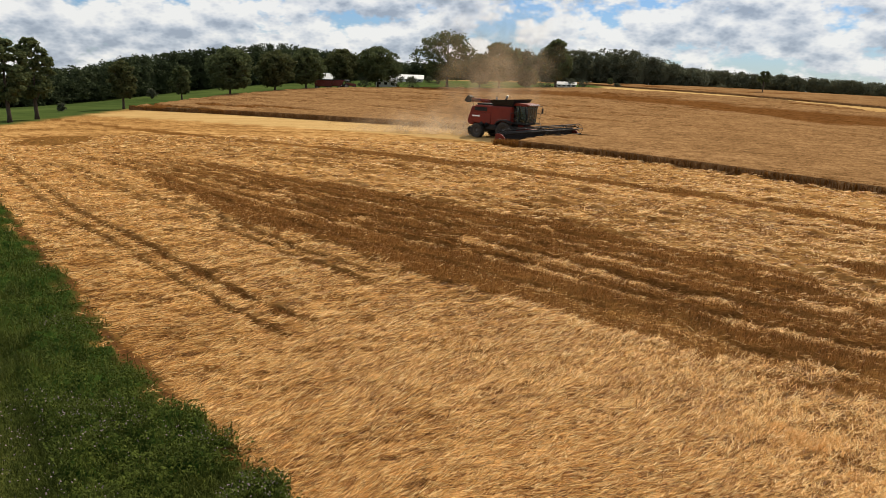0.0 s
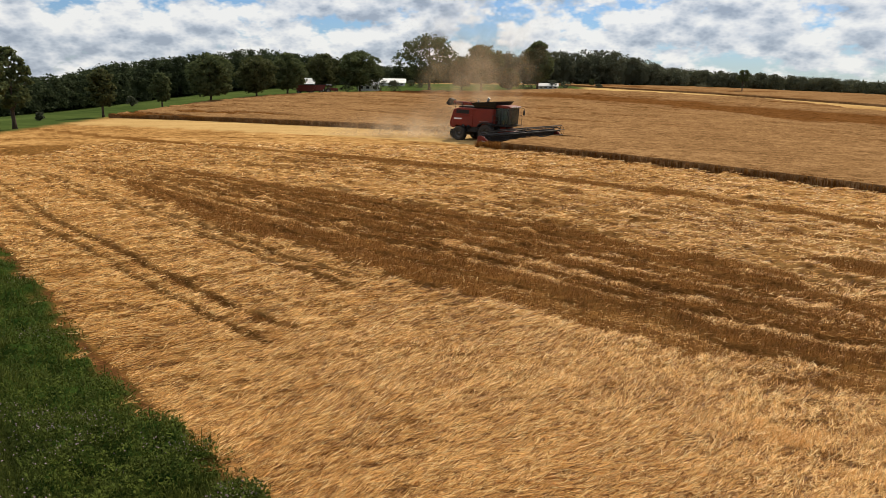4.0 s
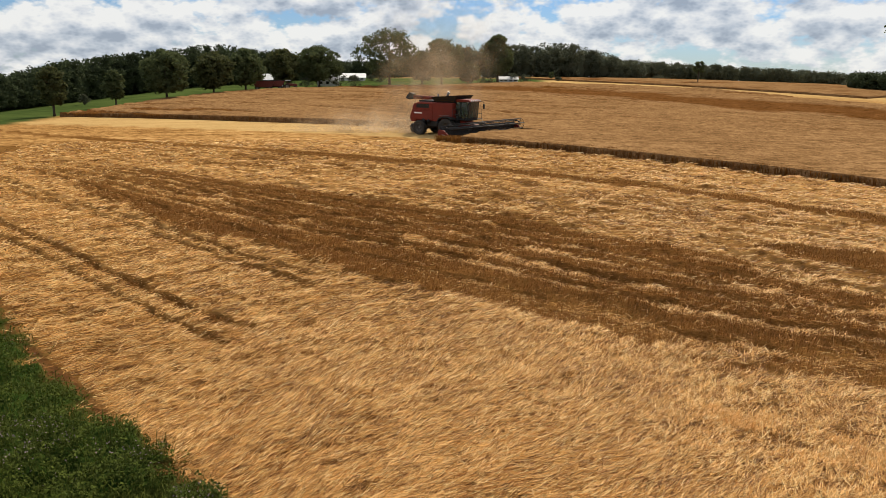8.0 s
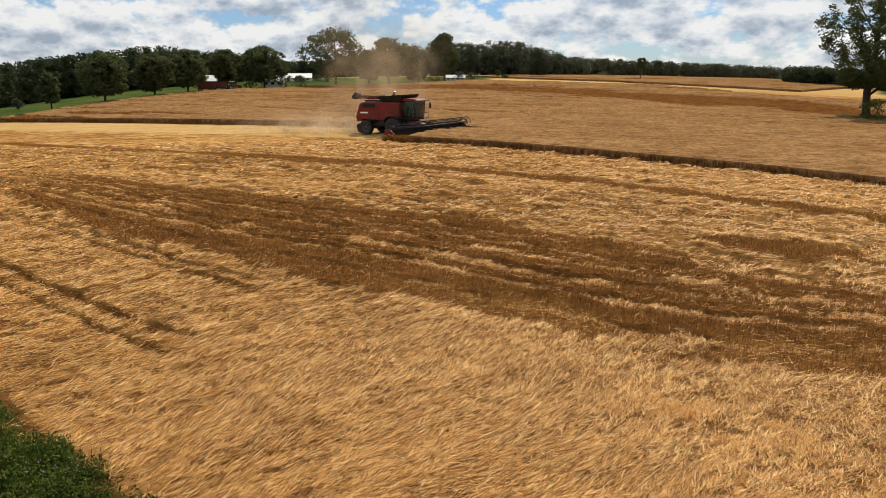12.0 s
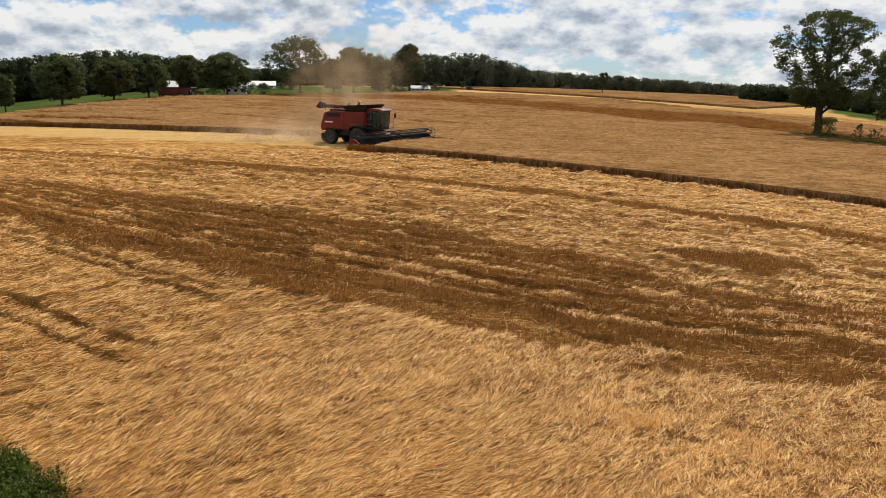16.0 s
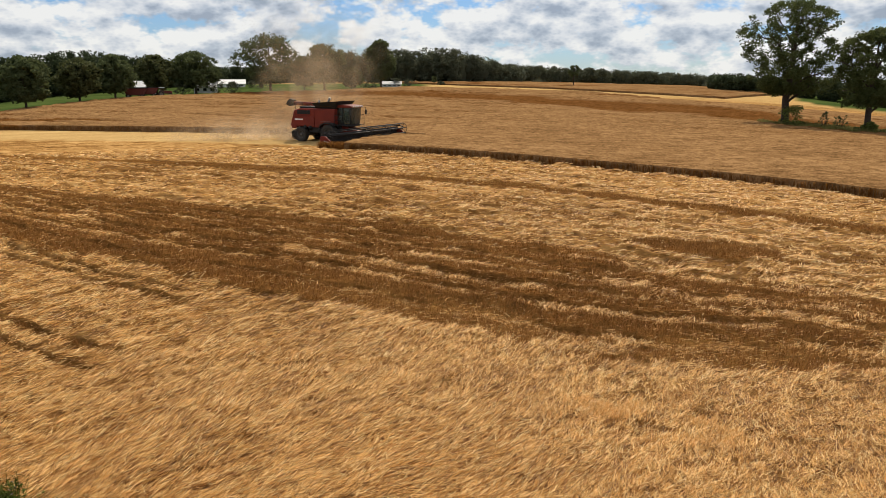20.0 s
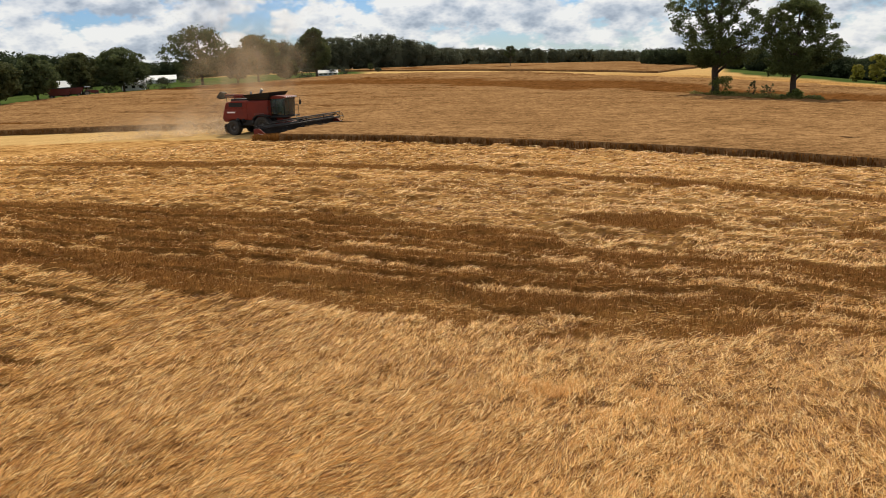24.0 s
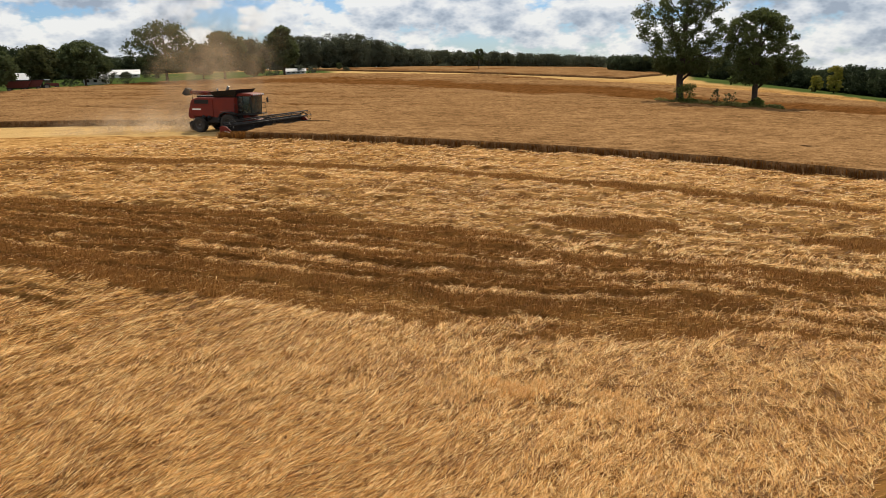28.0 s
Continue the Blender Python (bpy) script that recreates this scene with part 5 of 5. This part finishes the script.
    for s in (-0.22, 0.22):
        bar((2.0 + s, 1.80, 0.45), (2.0 + s, 1.72, 1.9), 0.025, "ladder_side", STEEL, root)
    for k in range(5):
        bar((1.78, 1.79 - 0.015 * k, 0.55 + 0.3 * k), (2.22, 1.79 - 0.015 * k, 0.55 + 0.3 * k), 0.02, "ladder_step", STEEL, root)
    part("fuel_box", box(-2.9, -1.2, -1.35, -0.9, 1.0, 1.6, 0.06), BLACK, root)
    part("elevator", prism([(-1.7, 1.2), (-1.3, 1.2), (-0.9, 3.4), (-1.3, 3.4)], 1.44, 1.66, 0.02), RED, root, "red grain elevator")
    for k, (xa, za, xb, zb) in enumerate(((-2.6, 1.5, -1.4, 1.35), (-3.3, 1.55, -2.6, 1.5))):
        for cx, cz, r in ((xa, za, 0.24), (xb, zb, 0.18)):
            part("pulley", lathe([(0, -0.03), (r, -0.03), (r * 0.9, 0.0), (r, 0.03), (0, 0.03)], 20, (cx, -1.46, cz)), BLACK, root)
    # feeder house
    part("feeder_house", prism([(0.55, 1.15), (0.5, 1.95), (1.0, 2.0), (3.0, 1.05), (3.0, 0.35), (2.7, 0.30)], -0.72, 0.72, 0.05), RED, root, "red feeder house")
    for s in (-1, 1):
        bar((0.5, s * 0.55, 0.85), (2.5, s * 0.55, 0.42), 0.06, "lift_cylinder", STEEL, root)
    # header
    W = HALF_HEADER
    head = part("header_frame", prism([(3.0, 0.18), (3.0, 1.32), (3.12, 1.38), (3.2, 1.30), (3.22, 0.30), (4.15, 0.14), (4.15, 0.10), (3.3, 0.10)], -W, W, 0.02), BLACK, root, "wide black draper header")
    for k in range(14):
        yy = -W + 0.35 + (2 * W - 0.7) * k / 13
        part("draper_slat", prism([(3.24, 0.345), (4.05, 0.185), (4.05, 0.205), (3.24, 0.375)], yy - 0.02, yy + 0.02), DARK, head)
    part("cutter_bar", box(4.12, 4.26, -W, W, 0.09, 0.13, 0.01), DARK, head, "dark steel cutter bar")
    bm = bmesh.new()
    for k in range(120):
        yy = -W + 0.06 + (2 * W - 0.12) * k / 119
        prism([(4.24, 0.09), (4.40, 0.11), (4.24, 0.13)], yy - 0.02, yy + 0.02, 0, bm)
    part("knife_guards", bm, DARK, head)
    for s in (-1, 1):
        prof = [(2.75, 0.25), (2.75, 1.12), (2.95, 1.24), (3.45, 1.20), (3.95, 0.80), (4.45, 0.34), (4.6, 0.16), (4.55, 0.08), (3.2, 0.08)]
        part("end_shield", prism(prof, s * W - 0.10, s * W + 0.10, 0.05), RED, head, "red curved end shield with divider point")
        part("shield_mark", prism([(3.3, 0.62), (3.95, 0.52), (3.95, 0.66), (3.3, 0.80)], s * (W + 0.105) - 0.004, s * (W + 0.105) + 0.004), WHITE, head)
    cz, cx, rr = 1.22, 3.95, 0.60
    reel = part("reel_shaft", tube([(cx, -W + 0.2, cz), (cx, W - 0.2, cz)], 0.085, 12), BLACK, root, "black reel with six bats and steel tines")
    stations = [-W + 0.22, -W * 0.5, -0.12, 0.12, W * 0.5, W - 0.22]
    for st in stations:
        bm = lathe([(rr - 0.03, -0.015), (rr + 0.0, -0.02), (rr + 0.0, 0.02), (rr - 0.03, 0.015), (rr - 0.03, -0.015)], 30, (cx, st, cz))
        for k in range(6):
            a = 2 * math.pi * k / 6 + 0.2
            tube([(cx, st, cz), (cx + rr * math.cos(a), st, cz + rr * math.sin(a))], 0.022, 5, bm)
        part("reel_spider", bm, BLACK, reel)
    for k in range(6):
        a = 2 * math.pi * k / 6 + 0.2
        bx, bz = cx + rr * math.cos(a), cz + rr * math.sin(a)
        bat = part("reel_bat", tube([(bx, -W + 0.2, bz), (bx, W - 0.2, bz)], 0.036, 8), BLACK, reel)
        bm = bmesh.new()
        for j in range(86):
            yy = -W + 0.3 + (2 * W - 0.6) * j / 85
            tube([(bx, yy, bz), (bx - 0.06, yy, bz - 0.26)], 0.008, 3, bm, False)
        part("tines", bm, BLACK, bat)
    for yy in (-W + 0.05, 0.0, W - 0.05):
        part("reel_arm", tube([(3.05, yy, 1.40), (3.6, yy, 1.52), (cx + 0.1, yy, cz + 0.05)], 0.055, 6), BLACK, head)
    bar((3.1, -W, 1.5), (3.1, W, 1.5), 0.05, "top_beam", BLACK, head, 8)
    return root


COMBINE, HEADING, HALF_HEADER = (-7.05, 77.6), -30.5, 6.85
build_combine()


def dust_material(name, dense):
    """Airborne dust: pale and thin, most of it clear air."""
    m = bpy.data.materials.new(name)
    m.use_nodes = True
    n, l = m.node_tree.nodes, m.node_tree.links
    n.clear()
    out, mx, clear, add = n.new("ShaderNodeOutputMaterial"), n.new("ShaderNodeMixShader"), n.new("ShaderNodeBsdfTransparent"), n.new("ShaderNodeMixShader")
    df, tr = n.new("ShaderNodeBsdfDiffuse"), n.new("ShaderNodeBsdfTranslucent")
    for sh in (df, tr):
        sh.inputs[0].default_value = (0.56, 0.43, 0.29, 1)
    add.inputs[0].default_value = 0.5
    l.new(df.outputs[0], add.inputs[1])
    l.new(tr.outputs[0], add.inputs[2])
    at, co, ns, mul = n.new("ShaderNodeAttribute"), n.new("ShaderNodeTexCoord"), n.new("ShaderNodeTexNoise"), n.new("ShaderNodeMath")
    at.attribute_name = "thick"
    l.new(co.outputs["Object"], ns.inputs["Vector"])
    ns.inputs["Scale"].default_value, ns.inputs["Detail"].default_value = 0.45, 5.0
    rg = n.new("ShaderNodeMapRange")
    rg.inputs["From Min"].default_value, rg.inputs["From Max"].default_value, rg.inputs["To Max"].default_value = 0.30, 0.68, dense
    l.new(ns.outputs["Fac"], rg.inputs["Value"])
    mul.operation = "MULTIPLY"
    l.new(at.outputs["Fac"], mul.inputs[0])
    l.new(rg.outputs["Result"], mul.inputs[1])
    l.new(mul.outputs[0], mx.inputs[0])
    l.new(clear.outputs[0], mx.inputs[1])
    l.new(add.outputs[0], mx.inputs[2])
    l.new(mx.outputs[0], out.inputs[0])
    return m


def dust_veil(name, x, y, side, up, lean, mat, label, seed, skew=0.0):
    """One billowing sheet of drifting dust, dense low in its middle and gone at its rim."""
    u, v = np.meshgrid(np.linspace(-1, 1, 30), np.linspace(0, 1, 24), indexing="xy")
    wide = side * (0.45 + 0.55 * v) if skew == 0 else side * np.ones_like(v)
    px = x + u * wide + lean * v * up
    py = y + 2.2 * (lump(u * 3 + seed, v * 4, 1.0, seed) - 0.5) + 0.8 * np.cos(3 * u + seed)
    pz = ground_z(px, py) + up * v + 0.05
    edge = (1 - smooth(0.25, 1.0, np.abs(u))) * (1 - smooth(0.15, 1.0, v)) if skew == 0 else smooth(-1.0, 0.5, u) * (1 - smooth(0.86, 1.0, u)) * (1 - smooth(0.0, 0.95, v / (0.35 + 0.45 * smooth(-1.0, 0.8, u))))
    me = mesh_from(name, np.stack([px, py, pz], -1).reshape(-1, 3), grid_faces(24, 30), mat, True)
    zones(me, "thick", edge.ravel())
    return tagged(new(name, me), label, "dust", kind="stuff")


def build_dust():
    """Chaff and dust blown out behind the combine, thinning away from it, and a haze risen from its engine deck."""
    rng = np.random.default_rng(17)
    n = 60000
    d = np.array([math.cos(radians(HEADING)), math.sin(radians(HEADING))])
    back = 5.2 + 12 * rng.random(n) ** 1.6
    side = rng.normal(0, 1, n) * (1.0 + 0.18 * (back - 5))
    z = np.abs(rng.normal(0, 1, n)) * (0.3 + 0.07 * (back - 5))
    x = COMBINE[0] - d[0] * back - d[1] * side
    y = COMBINE[1] - d[1] * back + d[0] * side
    keep = y < along(BACK_EDGE, x) + 6
    x, y, z = x[keep], y[keep], z[keep]
    n = len(x)
    c = np.stack([x, y, ground_z(x, y) + 0.05 + z], -1)
    v = c[:, None, :] + rng.normal(0, 1, (n, 3, 3)) * rng.uniform(0.009, 0.017, (n, 1, 1))
    ob = new("chaff_dust", mesh_from("chaff_dust", v.reshape(-1, 3), np.arange(n * 3).reshape(-1, 3), DUST))
    tagged(ob, "pale chaff thrown out behind the combine", "dust", kind="stuff")
    haze, trail = dust_material("risen_dust", 0.34), dust_material("trailing_dust", 0.58)
    for k, (dx, dy, side, up) in enumerate(((-3.5, 5.0, 7.5, 17.0), (-1.0, 9.0, 9.5, 19.0), (-6.5, 13.0, 11.0, 18.0))):
        dust_veil("risen_dust", COMBINE[0] + dx, COMBINE[1] + dy, side, up, 0.06, haze, "thin brown dust haze risen above the combine", 5 + k)
    for k, (dx, dy, side, up) in enumerate(((-12.5, 2.6, 9.0, 4.4), (-16.0, 4.6, 12.0, 5.4), (-13.0, 6.6, 10.0, 6.4))):
        dust_veil("trailing_dust", COMBINE[0] + dx, COMBINE[1] + dy, side, up, 0.0, trail, "low dust trailing over the cut strip", 15 + k, 1.0)


build_dust()


# ---- the farmstead ----
def gable_house(name, x, y, turn, long_side, short_side, wall_h, ridge_h, roof_mat, label, windows=3, doors=1, category="barn"):
    root = thing(name, pose(x, y, ground_at(x, y) - 0.1, 0, 0, turn), label, category)
    a, b = long_side / 2, short_side / 2
    part("wall", prism([(-b, 0), (b, 0), (b, wall_h), (0, ridge_h - 0.06), (-b, wall_h)], -a, a, 0, None, "x"), WHITE, root, "white boarded walls")
    for s in (-1, 1):
        part("roof", prism([(0, ridge_h), (s * (b + 0.5), wall_h - 0.5 * (ridge_h - wall_h) / b), (s * (b + 0.5), wall_h - 0.5 * (ridge_h - wall_h) / b + 0.14), (0, ridge_h + 0.14)], -a - 0.4, a + 0.4, 0, None, "x"), roof_mat, root)
        for k in range(windows):
            xx = -a + long_side * (k + 0.5) / windows
            w = part("window", box(xx - 0.55, xx + 0.55, s * b - 0.04, s * b + 0.04, wall_h * 0.35, wall_h * 0.75), DARK, root)
            part("sill", box(xx - 0.65, xx + 0.65, s * b - 0.10, s * b + 0.10, wall_h * 0.33, wall_h * 0.35), WHITE, w)
        for k in range(doors):
            part("door", box(s * a - 0.05, s * a + 0.05, -1.3, 1.3, 0, wall_h * 0.8), ROOF_GREY, root)
    return root


gable_house("barn", -72, 308, 12, 11, 7, 1.4, 2.9, WHITE, "long low white barn with a pale metal roof", 4)
gable_house("shed", -88, 254, 20, 6.5, 5, 2.4, 4.2, WHITE, "white shed with a pale gable roof", 2)
gable_house("farmhouse", -68.5, 256, 8, 7, 6, 2.2, 3.8, ROOF_GREY, "white farmhouse behind dense trees", 3, category="house")
gable_house("livestock_shed", -6, 300, 5, 7.5, 4, 1.2, 2.1, ROOF_GREY, "low grey-roofed white shed", 4)


def build_wagon(x, y, turn, label):
    root = thing("grain_wagon", pose(x, y, ground_at(x, y), 0, 0, turn), label, "grain wagon", "wagons by the road")
    part("hopper", prism([(-3.4, 2.9), (3.4, 2.9), (2.4, 1.1), (-2.4, 1.1)], -1.3, 1.3, 0.05), RED_OLD, root, "red sloping grain hopper")
    part("rim_rail", box(-3.5, 3.5, -1.4, 1.4, 2.9, 3.05, 0.02), DARK, root)
    part("frame", box(-2.8, 2.8, -0.6, 0.6, 0.85, 1.1, 0.02), BLACK, root)
    for xx in (-1.9, 1.9):
        for s in (-1, 1):
            wheel(root, "wheel", xx, s * 1.2, 0.62, 0.42, CREAM)
    bar((2.8, 0, 0.9), (4.6, 0, 0.55), 0.06, "drawbar", BLACK, root)
    for k in range(5):
        for s in (-1, 1):
            part("rib", box(-2.2 + 1.1 * k - 0.04, -2.2 + 1.1 * k + 0.04, s * 1.33 - 0.04, s * 1.33 + 0.04, 1.15, 2.9), RED_OLD, root)


def build_tractor(x, y, turn):
    root = thing("tractor", pose(x, y, ground_at(x, y), 0, 0, turn), "dark red farm tractor parked by the road", "tractor")
    part("bonnet", prism([(0.2, 1.0), (2.4, 0.95), (2.4, 1.75), (0.2, 1.95)], -0.45, 0.45, 0.08), RED_OLD, root)
    part("cab_frame", box(-1.3, 0.2, -0.8, 0.8, 1.2, 1.9, 0.05), RED_OLD, root)
    part("cab_glass", box(-1.2, 0.1, -0.72, 0.72, 1.9, 2.75, 0.04), GLASS, root)
    part("cab_roof", box(-1.4, 0.3, -0.85, 0.85, 2.75, 2.92, 0.05), WHITE, root)
    for s in (-1, 1):
        wheel(root, "rear_wheel", -0.8, s * 1.05, 0.9, 0.5, CREAM)
        wheel(root, "front_wheel", 1.8, s * 0.9, 0.6, 0.4, CREAM)
    bar((1.6, 0.3, 1.8), (1.6, 0.3, 2.7), 0.05, "exhaust", BLACK, root)


build_wagon(-81, 224.5, 15, "red grain wagon parked beside the field")
build_wagon(-79, 228.5, 20, "red grain wagon behind another wagon")
build_tractor(-74.5, 230.5, 20)


# ---- undergrowth of the island trees and the hedges ----
def build_bush(x, y, tall, wide, seed, label, leaf=LEAF, name="bush", dense=34):
    rng = np.random.default_rng(seed)
    root = thing(name, pose(x, y, ground_at(x, y) - 0.05), label, "bush", "bushes")
    bm = bmesh.new()
    tips = []
    for k in range(7):
        a = k * 0.9 + rng.normal(0, 0.2)
        tip = (math.cos(a) * wide * 0.3, math.sin(a) * wide * 0.3, tall * rng.uniform(0.55, 0.9))
        tube([(math.cos(a) * 0.1, math.sin(a) * 0.1, 0), tip], [0.05, 0.015], 5, bm)
        tips.append(tip)
    part("stem", bm, BARK, root)
    c = [t for t in tips]
    for _ in range(26):
        a, t = rng.uniform(0, 6.28), rng.random()
        r = wide * 0.5 * math.sqrt(rng.random()) * math.sin(math.pi * (0.25 + 0.7 * t))
        c.append((r * math.cos(a), r * math.sin(a), tall * (0.08 + 0.85 * t)))
    v, f = leaf_cards(rng, np.array(c), np.full(len(c), wide * 0.13 + 0.1), 0.26, dense)
    ob = new("foliage", mesh_from("foliage", v, f, leaf))
    ob.parent = root


build_bush(63.9, 118.2, 3.8, 5.0, 1, "dense sunlit bush round the foot of a field tree", LEAF_SUNLIT)
build_bush(65.2, 117.8, 1.2, 2.2, 2, "low bush beside the field tree", LEAF_SUNLIT)
build_bush(69.6, 105.8, 2.0, 2.8, 3, "bush round the foot of the second field tree", LEAF_SUNLIT)
build_bush(71.6, 104.6, 0.9, 3.6, 4, "low spreading bush under the second field tree")
build_bush(68.4, 106.9, 1.1, 1.8, 5, "low bush under the second field tree")
build_bush(66.3, 112.3, 3.2, 1.6, 6, "thin sapling between the two field trees", LEAF_WARM, "sapling", 5)
build_bush(67.6, 110.2, 2.8, 2.4, 7, "bare-stemmed sapling between the two field trees", LEAF_WARM, "sapling", 5)
for i, (x, y, tall, wide) in enumerate([(-62, 246, 5, 6), (-58, 252, 4, 5), (-16, 270, 5, 6), (-12, 276, 4.5, 6), (-72, 240, 3.5, 5), (-4, 300, 3.5, 5), (-113.5, 180, 2.8, 3.0), (-96, 122, 1.6, 1.4), (1, 306, 3, 5), (70, 392, 2.2, 9), (150, 360, 2.2, 8), (15, 322, 1.6, 3.5), (-69, 297, 2.4, 4), (-62, 299, 2.6, 4), (-56, 290, 3.0, 5), (-74, 262, 3, 4)]):
    build_bush(x, y, tall, wide, 30 + i, "rounded green bush on the field margin", LEAF_HAZED)
build_tree("tree", 161, 206, 8.6, 5.5, 77, "yellow-leaved tree at the edge of the wood", LEAF_YELLOW, clumps=80, per=36, size=0.5, gaps=0.1, low=0.08, trunk=0.1, group="edge trees")
build_tree("tree", 156, 208, 5.0, 3.8, 78, "low bright yellow tree at the edge of the wood", LEAF_YELLOW, clumps=60, per=36, size=0.5, gaps=0.1, low=0.06, trunk=0.1, group="edge trees")

scatter_straw()
scatter_upright()
scatter_edge()
scatter_verge()
scatter_isle()
